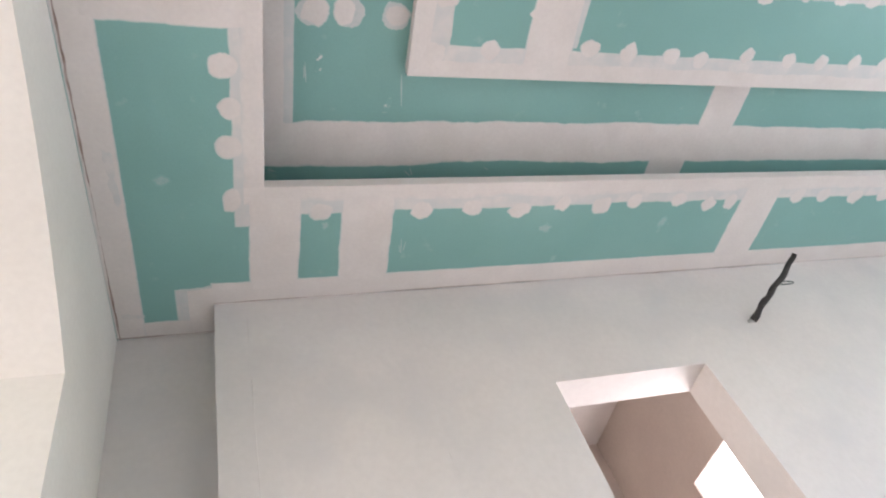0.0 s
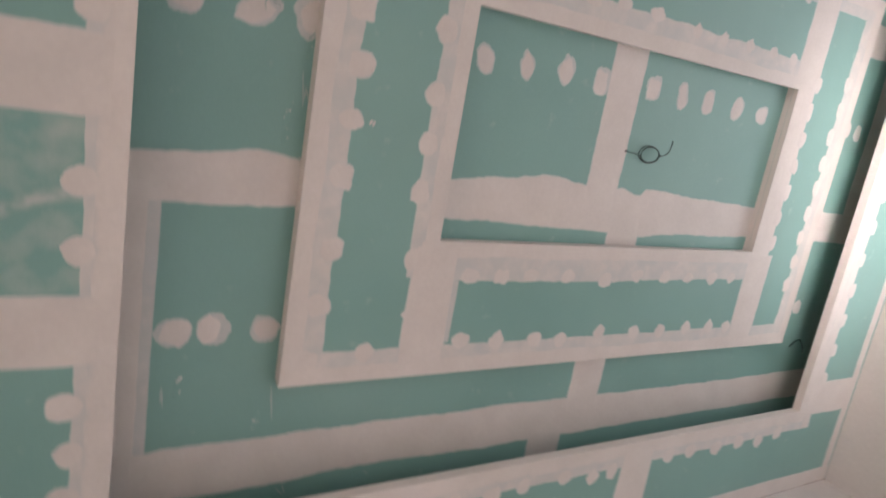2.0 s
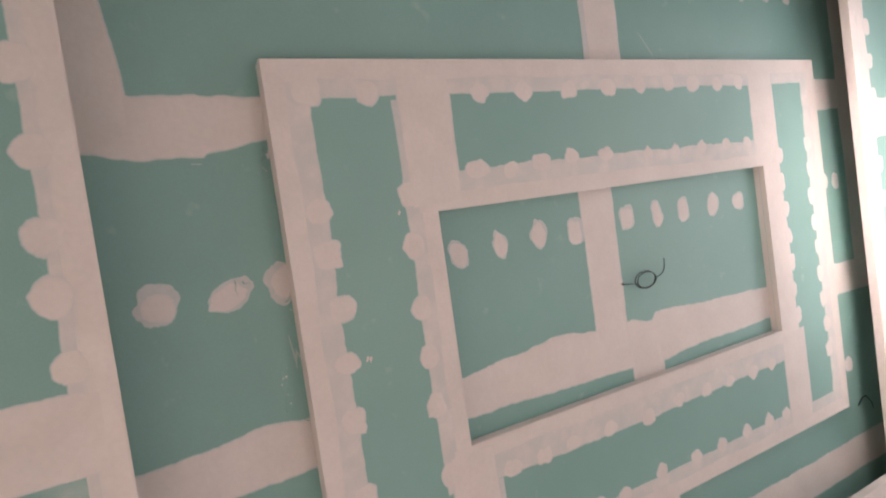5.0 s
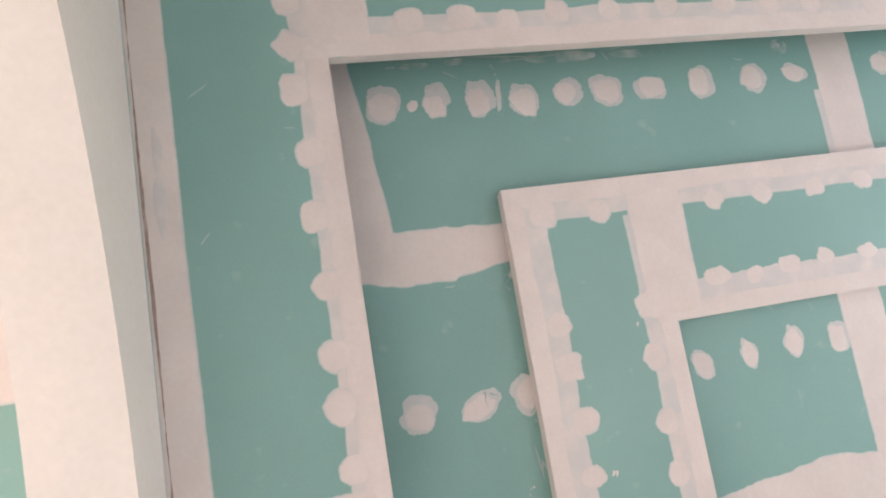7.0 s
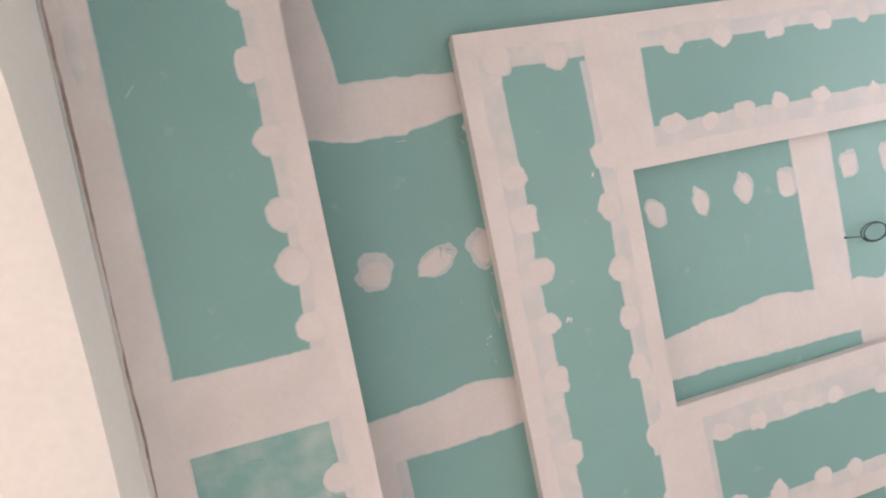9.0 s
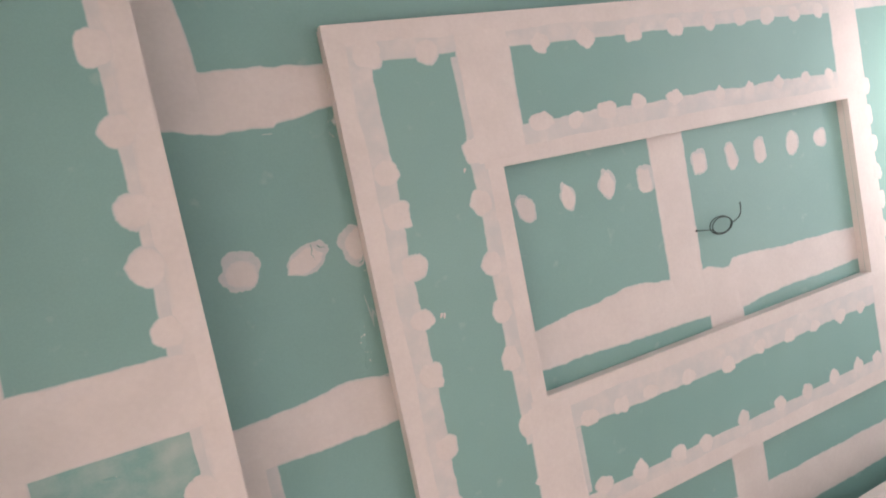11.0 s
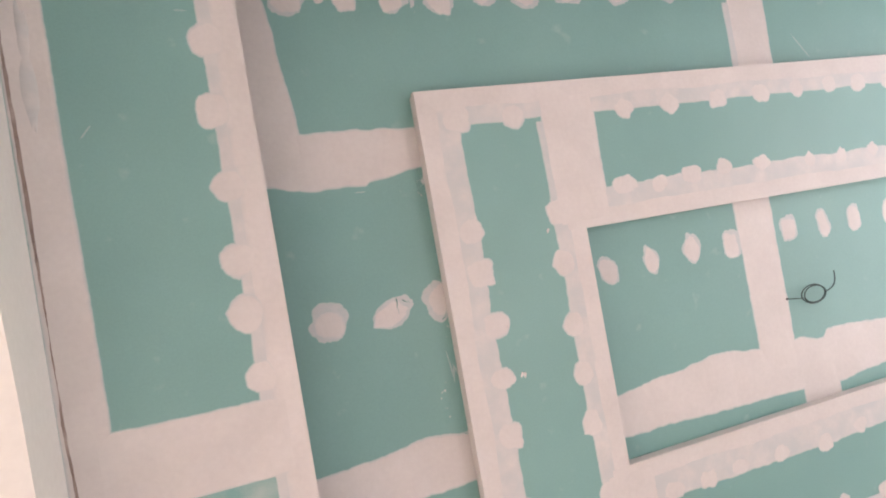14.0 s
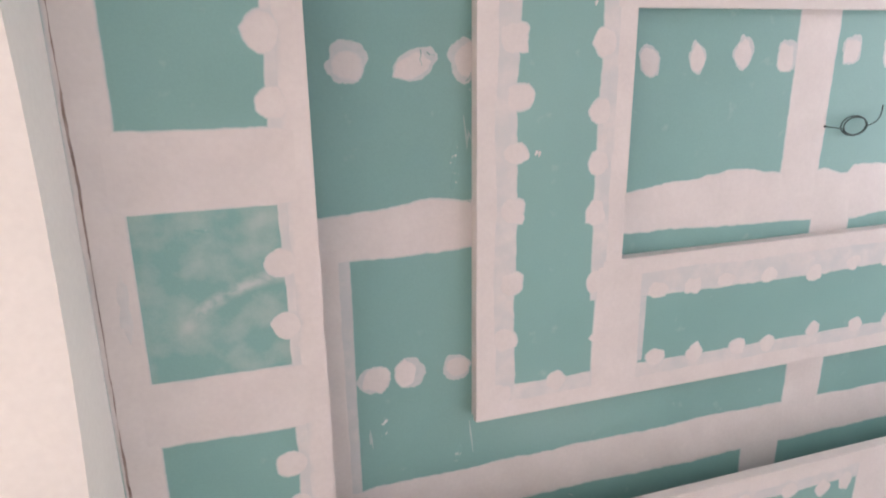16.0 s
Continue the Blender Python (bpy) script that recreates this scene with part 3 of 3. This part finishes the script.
# -- tray: joints between the sheets --
strip(tray, ZT, [(-0.1, -2.10, -1.955), (0.02, -2.10, -1.945), (0.14, -2.105, -1.92), (0.32, -2.098, -1.918), (0.34, -2.095, -1.93), (0.51, -2.09, -1.95), (3.9, -2.10, -1.93)], 0.007)
strip(tray, ZT, [(-0.1, -1.08, -0.93), (0.04, -1.09, -0.93), (0.16, -1.10, -0.938), (0.37, -1.128, -0.945), (0.51, -1.105, -0.952), (1.07, -1.09, -0.94), (1.31, -1.12, -0.93),
                 (1.53, -1.142, -0.925), (1.74, -1.12, -0.918), (1.93, -1.115, -0.912), (2.05, -1.096, -0.906), (2.08, -1.124, -0.905), (2.26, -1.118, -0.915), (2.46, -1.106, -0.922), (2.95, -1.088, -0.926), (3.9, -1.10, -0.92)], 0.009)
strip(tray, ZT, [(-0.1, -0.13, 0.060), (0.52, -0.137, 0.068), (0.97, -0.14, 0.048), (1.5, -0.14, 0.062), (1.72, -0.14, 0.060), (2.1, -0.13, 0.062), (3.0, -0.125, 0.06), (3.95, -0.13, 0.06)], 0.008)
strip(tray, ZT, [(-2.75, -0.05, 0.062), (-2.69, -0.05, 0.080), (-2.37, -0.05, 0.122), (-2.10, -0.05, 0.148), (-2.0, -0.05, 0.15)], 0.004, "y")
band(tray, ZT, -0.05, -1.0, 0.088, -0.03, 0.004)
band(tray, ZT, 0.05, -0.95, 0.118, -0.10, 0.003, film=0.66, thick=0.0003, name="edge_strip")
band(tray, ZT, 1.875, -2.95, 2.065, -2.0, 0.008)
band(tray, ZT, 1.850, -2.46, 1.91, -2.10, 0.006, film=0.66, thick=0.0003, name="edge_strip")
band(tray, ZT, 1.72, -2.0, 1.91, -1.0, 0.008)
band(tray, ZT, 1.90, -1.0, 2.10, -0.80, 0.010)
band(tray, ZT, 1.89, -0.84, 2.09, -0.05, 0.006)
band(tray, ZT, 1.71, 0.02, 1.91, 0.40, 0.008)
band(tray, ZT, 3.72, -3.0, 3.95, -0.93, 0.008)
# -- tray: screw spots --
for x, y, rx, ry, power, turn, halo, drag, tips in (
        (0.178, -2.522, 0.053, 0.054, 2.7, 0.15, 0.16, (-0.006, -0.008), ((3.4, 0.15),)), (0.274, -2.518, 0.018, 0.024, 1.9, 0.5, 0, (0, 0), ()),
        (0.350, -2.512, 0.040, 0.042, 2.6, 0.0, 0.22, (0.014, -0.040), ((0.8, 0.2), (2.0, 0.1))), (0.503, -2.520, 0.046, 0.055, 2.4, 0.0, 0.16, (0.008, -0.010), ((2.1, 0.25),)),
        (0.668, -2.505, 0.053, 0.058, 2.1, 0.1, 0.12, (0.006, -0.006), ((0.9, 0.2), (3.2, 0.1))), (0.825, -2.524, 0.047, 0.044, 2.6, 0.0, 0.18, (0.020, -0.004), ((1.6, 0.2),)),
        (0.988, -2.520, 0.060, 0.053, 2.5, 0.2, 0.08, (0, -0.004), ((3.6, 0.18),)), (1.165, -2.518, 0.057, 0.043, 3.0, -0.1, 0.08, (-0.006, 0.004), ()),
        (1.368, -2.526, 0.045, 0.055, 2.5, 0.05, 0.14, (0.012, 0.0), ()), (1.588, -2.525, 0.052, 0.053, 2.1, 0.0, 0.14, (0.012, 0.002), ((0.6, 0.15), (2.8, 0.15))),
        (1.785, -2.532, 0.050, 0.036, 2.0, 0.25, 0.10, (0.004, 0), ((3.3, 0.3),)), (2.20, -2.545, 0.047, 0.044, 2.3, 0, 0.1, (0.006, 0), ()),
        (2.385, -2.54, 0.054, 0.045, 2.6, 0.2, 0.1, (0, 0), ()), (2.58, -2.53, 0.050, 0.052, 2.2, 0.3, 0.14, (-0.01, -0.006), ((3.9, 0.3),)),
        (2.78, -2.53, 0.048, 0.045, 2.8, 0, 0, (0, 0), ()), (2.95, -2.53, 0.040, 0.046, 2.6, 0.3, 0, (0, 0), ()), (3.15, -2.53, 0.046, 0.046, 2.2, 0, 0, (0, 0), ()),
        (3.33, -2.53, 0.044, 0.046, 2.2, 0, 0, (0, 0), ())):
    spot(tray, ZT, x, y, rx, ry, 0.24, turn, halo, power, tips, drag)
for x, y, rx, ry, power, turn, halo, drag, tips in (
        (0.137, -1.519, 0.049, 0.049, 2.6, 0.1, 0.20, (-0.002, -0.007), ()), (0.327, -1.515, 0.054, 0.037, 2.2, -0.35, 0.20, (0.012, -0.002), ((0.2, 0.25), (3.0, 0.25))),
        (0.505, -1.528, 0.052, 0.054, 2.2, 0.0, 0.16, (-0.006, 0), ((3.3, 0.1),)), (1.127, -1.514, 0.038, 0.050, 1.9, -0.4, 0.1, (0, -0.006), ()),
        (1.310, -1.520, 0.034, 0.052, 1.6, -0.2, 0.1, (0, -0.005), ()), (1.500, -1.534, 0.042, 0.055, 1.5, -0.05, 0.1, (0, -0.006), ()),
        (1.680, -1.520, 0.038, 0.050, 3.2, 0.05, 0.12, (0.004, -0.006), ()), (1.978, -1.537, 0.040, 0.046, 3.6, 0.0, 0.10, (0, -0.006), ()),
        (2.163, -1.535, 0.030, 0.050, 3.4, -0.22, 0.14, (0, -0.004), ((1.7, 0.15),)), (2.339, -1.535, 0.038, 0.054, 2.6, 0.0, 0.08, (0, 0), ()),
        (2.548, -1.534, 0.040, 0.056, 1.9, 0.35, 0.08, (0, 0), ()), (2.738, -1.528, 0.046, 0.040, 2.8, 0.0, 0.08, (0, 0), ()),
        (0.178, -0.536, 0.050, 0.048, 2.3, 0.0, 0.10, (-0.010, 0.006), ((2.6, 0.2), (1.3, 0.15))), (0.278, -0.543, 0.043, 0.052, 2.2, 0.2, 0.24, (0.012, 0.0), ((4.4, 0.2),)),
        (0.462, -0.536, 0.046, 0.040, 2.4, 0.0, 0.14, (-0.008, 0), ()), (3.508, -1.548, 0.032, 0.045, 3.0, 0, 0, (0, 0), ()),
        (3.612, -1.543, 0.036, 0.045, 2.6, 0, 0, (0, 0), ()), (3.549, -0.535, 0.042, 0.046, 2.2, 0, 0, (0, 0), ())):
    spot(tray, ZT, x, y, rx, ry, 0.22, turn, halo, power, tips, drag)
film_patch(tray, ZT, 0.579, -2.530, 0.013, 0.056, 0.62, 0.1)

# -- ring: plastered strips --
band(ring, ZR, RX0 + 0.015, -2.15, 0.650, -0.38, 0.010, film=0.73, thick=0.0003, name="edge_strip")
band(ring, ZR, 0.925, -1.80, HX0 - 0.015, -0.72, 0.008, film=0.73, thick=0.0003, name="edge_strip")
band(ring, ZR, 0.60, RY0 + 0.015, 3.40, -2.068, 0.006, film=0.73, thick=0.0003, name="edge_strip")
band(ring, ZR, 1.12, -1.81, 2.95, HY0 - 0.015, 0.010, film=0.73, thick=0.0003, name="edge_strip")
band(ring, ZR, 1.12, HY1 + 0.015, 2.95, -0.705, 0.010, film=0.73, thick=0.0003, name="edge_strip")
band(ring, ZR, 0.60, -0.455, 3.40, RY1 - 0.015, 0.006, film=0.73, thick=0.0003, name="edge_strip")
band(ring, ZR, HX1 + 0.015, -1.80, 3.06, -0.74, 0.010, thick=0.0003, name="edge_strip")
band(ring, ZR, 3.30, -2.15, RX1 - 0.015, -0.38, 0.012, film=0.73, thick=0.0003, name="edge_strip")
# -- ring: board joints --
band(ring, ZR, 0.945, -2.15, 1.160, HY0 - 0.012, 0.004)
band(ring, ZR, 0.945, HY1 + 0.012, 1.145, -0.37, 0.004)
band(ring, ZR, 1.13, -0.715, 1.163, -0.46, 0.002, film=0.66, thick=0.0003, name="edge_strip")
band(ring, ZR, 0.925, -2.06, 0.960, -1.75, 0.003, film=0.66, thick=0.0003, name="edge_strip")
band(ring, ZR, 2.86, -2.15, 3.06, HY0 - 0.012, 0.006)
band(ring, ZR, 2.90, HY1 + 0.012, 3.105, -0.37, 0.006)
# -- ring: screw spots --
for x, y, rx, ry, power, tips in (
        (0.622, -1.725, 0.046, 0.050, 2.0, ((0.2, 0.1),)), (0.630, -1.590, 0.050, 0.052, 2.6, ((0.75, 0.2), (5.6, 0.15))), (0.652, -1.420, 0.052, 0.046, 2.4, ((0.0, 0.08),)),
        (0.640, -1.246, 0.044, 0.040, 2.2, ((0.2, 0.15),)), (0.634, -1.065, 0.046, 0.052, 2.4, ((0.9, 0.15),)), (0.634, -0.822, 0.050, 0.047, 2.1, ()),
        (0.612, -0.622, 0.048, 0.048, 2.2, ()), (0.942, -1.745, 0.042, 0.044, 2.3, ()), (0.936, -1.576, 0.042, 0.050, 2.2, ((3.1, 0.12),)),
        (0.934, -1.366, 0.042, 0.048, 1.9, ((3.1, 0.1),)), (0.938, -1.200, 0.042, 0.044, 2.0, ()), (0.936, -1.035, 0.038, 0.050, 2.4, ((2.6, 0.2),)),
        (0.944, -0.79, 0.036, 0.046, 2.0, ()), (0.978, -0.582, 0.036, 0.030, 2.0, ((3.1, 0.2),)),
        (0.640, -2.095, 0.054, 0.052, 2.6, ()), (0.846, -2.085, 0.050, 0.050, 2.0, ()), (0.60, -0.42, 0.05, 0.05, 2.2, ()), (0.812, -0.438, 0.044, 0.044, 2.0, ((4.9, 0.1),))):
    spot(ring, ZR, x, y, rx, ry, 0.22, power=power, tips=tips)
for x, peak, rx, power, tips in (
        (1.285, -2.035, 0.045, 1.7, ((1.2, 0.2),)), (1.485, -2.038, 0.050, 1.7, ((1.5, 0.2),)), (1.712, -2.037, 0.046, 3.4, ()), (1.925, -2.045, 0.048, 2.6, ((1.1, 0.12),)),
        (2.115, -2.046, 0.042, 1.9, ()), (2.29, -2.052, 0.044, 2.2, ()), (2.46, -2.046, 0.046, 2.6, ()), (2.63, -2.042, 0.04, 1.9, ()), (2.79, -2.045, 0.04, 2.2, ())):
    spot(ring, ZR, x, peak - 0.040, rx, 0.040, 0.26, power=power, tips=tips)
for x, peak, rx, power, tips in (
        (1.235, -1.836, 0.052, 2.4, ((4.9, 0.1),)), (1.375, -1.822, 0.04, 2.2, ()), (1.525, -1.838, 0.050, 3.0, ()), (1.682, -1.848, 0.042, 1.6, ((4.3, 0.2),)),
        (1.866, -1.844, 0.046, 1.8, ()), (2.112, -1.826, 0.036, 1.6, ((4.8, 0.2),)), (2.289, -1.828, 0.034, 1.6, ((4.7, 0.2),)), (2.470, -1.832, 0.036, 1.8, ((5.0, 0.15),)),
        (2.648, -1.836, 0.036, 1.6, ()), (2.81, -1.83, 0.034, 1.8, ())):
    spot(ring, ZR, x, peak + 0.034, rx, 0.034, 0.26, power=power, tips=tips)
for x, peak, rx, power, tips in (
        (1.208, -0.700, 0.046, 2.2, ()), (1.354, -0.694, 0.046, 2.4, ((1.2, 0.15),)), (1.503, -0.698, 0.044, 1.8, ()), (1.700, -0.694, 0.046, 2.0, ()),
        (1.923, -0.680, 0.040, 2.6, ()), (2.115, -0.700, 0.042, 1.8, ((1.2, 0.2),)), (2.30, -0.692, 0.04, 2.0, ()), (2.47, -0.690, 0.038, 1.8, ()), (2.65, -0.688, 0.040, 2.2, ((1.7, 0.2),)), (2.80, -0.69, 0.036, 2.0, ())):
    spot(ring, ZR, x, peak - 0.034, rx, 0.034, 0.28, power=power, tips=tips)
for x, peak, rx, power, tips in (
        (1.216, -0.502, 0.046, 1.8, ((4.5, 0.1),)), (1.391, -0.492, 0.044, 2.0, ((4.9, 0.2),)), (1.587, -0.487, 0.046, 2.2, ()), (1.736, -0.481, 0.042, 2.0, ()),
        (1.958, -0.506, 0.036, 1.8, ()), (2.181, -0.495, 0.040, 2.2, ()), (2.36, -0.49, 0.040, 2.0, ((4.4, 0.2),)), (2.55, -0.502, 0.040, 1.7, ()), (2.73, -0.496, 0.042, 2.0, ((4.7, 0.2),)), (2.87, -0.49, 0.04, 2.2, ())):
    spot(ring, ZR, x, peak + 0.040, rx, 0.040, 0.26, power=power, tips=tips)
for i in range(9):
    y = -1.72 + 0.135 * i
    spot(ring, ZR, 3.055 + random.uniform(-0.008, 0.008), y, 0.034, 0.045, 0.24)
    spot(ring, ZR, 3.31 + random.uniform(-0.01, 0.01), y - 0.04, 0.034, 0.045, 0.24)

# -- next room's ceiling --
band(far_ceiling, ZP, -3.2, -1.31, XW - 0.2, -1.11, 0.008)
band(far_ceiling, ZP, -3.2, -2.0, XW - 0.2, -1.755, 0.008)
band(far_ceiling, ZP, -3.2, -0.52, XW - 0.2, -0.31, 0.008)
for y in (-2.3, -0.93, -0.70, -0.1):
    spot(far_ceiling, ZP, -0.86, y, 0.05, 0.05, 0.15)

# -- faint wiped films, half-hidden screws and knife marks --
for x, y, rx, ry, full, turn in ((-0.334, -0.007, 0.030, 0.028, 0.26, 0.2), (1.160, 0.268, 0.034, 0.030, 0.30, 0.0), (1.744, 0.265, 0.024, 0.034, 0.26, 0.3), (0.222, 0.205, 0.018, 0.020, 0.30, 0.0),
                                 (0.259, -2.812, 0.050, 0.034, 0.22, 0.1), (0.552, 0.494, 0.045, 0.012, 0.5, 0.0), (1.206, 0.483, 0.05, 0.012, 0.45, 0.0)):
    film_patch(soffit, ZP, x, y, rx, ry, full, turn)
for x, y, rx, ry, full, turn in ((-0.478, -0.02, 0.022, 0.11, 0.45, -0.05), (-0.50, -2.30, 0.020, 0.16, 0.5, 0.05), (-0.49, -0.95, 0.022, 0.10, 0.45, 0.0), (-0.485, 0.605, 0.05, 0.02, 0.4, 0.1)):
    part("thin_place", skin(spot_loop(x, y, rx, ry, x * 5 + y * 7, 0.5, turn), ZP, 0.0010, 0.01, (x, y), 0.74), WHITE, soffit, "greyish thin place in the joint band", True)
for x, y, long, turn in ((0.531, 0.322, 0.055, 1.5), (0.545, 0.325, 0.045, 1.7), (0.524, 0.335, 0.03, 1.4), (-0.139, -2.405, 0.022, 0.1), (-0.376, -2.536, 0.05, -0.6), (-0.401, -2.109, 0.03, -0.9)):
    film_patch(soffit, ZP, x, y, long * 0.7, 0.0030, 0.30, turn, "knife_mark")
for x, y, long, turn in ((0.155, -0.316, 0.045, 1.5), (0.150, -0.325, 0.03, 1.6), (0.508, -0.257, 0.075, 1.45), (0.917, 0.084, 0.016, 0.5), (0.575, 0.101, 0.022, 0.7), (0.590, 0.095, 0.022, 1.2), (0.039, 0.079, 0.02, 0.4),
                         (0.489, -1.324, 0.050, 1.45), (0.496, -1.290, 0.030, 1.7), (0.298, -1.903, 0.018, 0.1), (0.505, -1.305, 0.03, 1.2),
                         (0.222, -2.659, 0.024, 0.0), (0.265, -2.656, 0.018, 0.1), (0.419, -2.621, 0.030, 0.5), (0.62, -2.674, 0.14, 0.06), (0.74, -2.664, 0.12, -0.05), (1.550, -2.603, 0.02, 0.2),
                         (2.22, -2.27, 0.075, 0.9), (1.005, -2.656, 0.025, 1.0), (1.065, -2.682, 0.04, -0.2)):
    film_patch(tray, ZT, x, y, long * 0.85, 0.0032, 0.34, turn, "knife_mark")
film_patch(tray, ZT, 1.737, -2.654, 0.030, 0.028, 0.5)
# plaster flakes pulled loose beside the ring's screws
for x, y in ((0.712, -1.247), (0.722, -1.243), (0.693, -1.405), (0.898, -1.69)):
    spot(ring, ZR, x, y, 0.005, 0.009, 0.5, 0.4, thick=0.0016)

# -- smears and gaps --
STROKE_X, STROKE_Y, STROKE_R = -0.075, -0.600, 0.392
part("wiped_field", boxes((-0.452, -1.18, ZP - 0.0003, -0.085, -0.73, ZP + 0.002)), wiped_material(), soffit, "green board clouded with wiped-on plaster")
for x, y, z, host in ((0.20, -0.35, ZT, tray), (0.455, -1.18, ZT, tray), (0.46, -0.2, ZT, tray), (0.45, -1.25, ZT, tray), (0.497, -1.905, ZT, tray), (0.505, -1.44, ZT, tray), (0.575, -2.62, ZT, tray), (0.585, -2.50, ZT, tray)):
    part("plaster_scratch", skin(spot_loop(x, y, 0.012, 0.040, x - y, 0.3, 0.2), z, 0.0002, 0.002, (x, y)), SCRATCH, host)
for x, y, rx, ry in ((0.30, -2.66, 0.05, 0.012), (0.45, -2.665, 0.04, 0.014), (0.85, -2.66, 0.14, 0.020), (1.15, -2.655, 0.12, 0.016), (1.75, -2.64, 0.03, 0.03), (2.45, -2.63, 0.05, 0.015), (0.62, -2.66, 0.03, 0.01)):
    part("plaster_smear", skin(spot_loop(x, y, rx, ry, x + y, 0.3), ZT, 0.0003, 0.002), SMEAR, tray)
part("plaster_scratch", skin(spot_loop(-0.287, -1.128, 0.022, 0.005, 1.3, 0.3, 0.2), ZP, 0.0008, 0.001), SCRATCH, soffit)
for i, (x, y, k) in enumerate(((0.352, -1.560, 0.05), (0.372, -1.553, 0.03), (0.500, -1.602, 0.04), (0.490, -1.470, 0.035), (0.495, -1.955, 0.05), (0.488, -1.925, 0.04), (0.500, -1.900, 0.05), (0.505, -1.10, 0.03),
                               (0.470, -2.57, 0.04), (0.665, -2.585, 0.04))):
    curl(tray, x, y, ZT, k, i + 3)
part("shrinkage_gap", skin(band_loop(XW + 0.011, YS, XW + 0.0165, NICHE_Y, 0.005, 3.3), ZP, 0.0011, 0.0005), CRACK, soffit, "dirty ragged gap between ceiling and wall")
part("shrinkage_gap", skin(band_loop(NICHE_X, YN - 0.009, XE, YN - 0.005, 0.004, 5.1), ZP, 0.0011, 0.0005), CRACK, soffit, "dirty ragged gap between ceiling and wall")
part("shrinkage_gap", skin(band_loop(XW, NICHE_Y - 0.010, NICHE_X, NICHE_Y - 0.006, 0.004, 8.1), ZP, 0.0011, 0.0005), CRACK, soffit, "dirty ragged gap between ceiling and wall")

# ---- things ----
# taped conduit stub sticking out of the north wall
A, B = Vector((2.151, YN, 2.332)), Vector((2.330, 0.288, 2.458))
pts = []
for i in range(25):
    u = i / 24
    p = A.lerp(B, u)
    p += Vector((0.006 * math.sin(u * 9), 0.004 * math.sin(u * 13 + 1), 0.007 * math.sin(u * 7 + 0.5) - 0.004 * math.sin(u * 21)))
    pts.append(p)
stub = new("conduit_stub")
stub.location = (0, 0, 0)
tagged(stub, "black taped electrical conduit stub sticking out of the white wall", "conduit")
part("conduit", tube(pts, lambda u: 0.0160 - 0.004 * u + 0.0026 * math.sin(u * 30) * (1 - u), 10), BLACK, stub, "", True)
tie_at = A.lerp(B, 0.55)
part("cable_tie", tube([tie_at + Vector((0.004 + 0.095 * (1 - math.cos(a)) / 2, -0.003, 0.010 * math.sin(a))) for a in [2 * math.pi * k / 16 for k in range(17)]], 0.0032, 6), CABLE, stub, "dark plastic loop tied to the conduit")
part("wall_clip", boxes((A.x - 0.03, YN - 0.008, A.z - 0.010, A.x + 0.012, YN + 0.002, A.z + 0.006), bevel=0.002), STEEL, stub, "small dull metal clip at the wall")

# coiled lamp cable hanging in the middle field
c = Vector((2.018, -1.272, 2.874))
loop = [Vector((1.903, -1.272, 2.905)), Vector((1.910, -1.271, 2.890)), Vector((1.930, -1.269, 2.882)), Vector((1.948, -1.266, 2.877))]
for k in range(96):
    a = -2.9 + 2 * math.pi * 2.45 * k / 95
    rr = 1 + 0.07 * math.sin(a * 0.41 + 0.6)
    loop.append(c + Vector((rr * 0.059 * math.cos(a), -rr * 0.034 * math.sin(a), 0.004 * math.sin(a * 0.45 + 1))))
tail = loop[-1]
for k in range(1, 9):
    u = k / 8
    loop.append(tail.lerp(Vector((2.135, -1.345, 2.868)), u) + Vector((0.022 * math.sin(u * math.pi), 0.016 * math.sin(u * math.pi), 0)))
cable = new("ceiling_cable")
cable.matrix_world = Matrix.Translation((0, 0, 0.02)) @ ON_TRAY
tagged(cable, "thin dark green cable coiled up, hanging from the plasterboard", "cable")
part("coil", tube(loop, lambda u: 0.0018 if u < 0.04 else 0.0025, 6), CABLE, cable, "", True)
part("entry_hole", skin(spot_loop(1.903, -1.272, 0.008, 0.007, 2.2, 0.2), ZT - 0.02, 0.0035, 0.002), BLACK, cable, "small ragged hole in the board")
wire = new("loose_wire")
wire.matrix_world = Matrix.Translation((0, 0, 0.02)) @ ON_TRAY
tagged(wire, "thin grey wire end hanging beside the ceiling lip", "cable")
part("strand", tube([(3.60, -0.28, 2.903), (3.61, -0.33, 2.88), (3.63, -0.34, 2.87), (3.68, -0.29, 2.868), (3.70, -0.25, 2.872)], 0.0035, 6), CABLE, wire, "", True)

# window frames
def window(name, x, y0, y1, z0, z1, label):
    base = new(name)
    tagged(base, label, "window", "", "structure")
    d = 0.05
    for span in ((x, y0, z0, x + d, y0 + d, z1), (x, y1 - d, z0, x + d, y1, z1), (x, y0 + d, z0, x + d, y1 - d, z0 + d), (x, y0 + d, z1 - d, x + d, y1 - d, z1)):
        part("frame_bar", boxes(span, bevel=0.004), ALU, base)


# unseen deep ledge, added to throw sunlight up at the east ceiling border
part("window_sill", boxes((XE - 0.36, WY0 - 0.03, 0.98, XE, WY1 + 0.03, 1.05), bevel=0.006), BEAD, wall_east, "added deep white ledge, unseen, that bounces sunlight up to the ceiling")
window("window_1", XE + 0.11, WY0, WY1, WZ0, WZ1, "grey metal frame of a tall bright window opening")
pane = thing("window_2", boxes((BX + 0.012, 0.88, 1.0, BX + 0.03, 1.385, 2.03)), GLOW, "small frosted washroom window, white with daylight", "window", "structure")
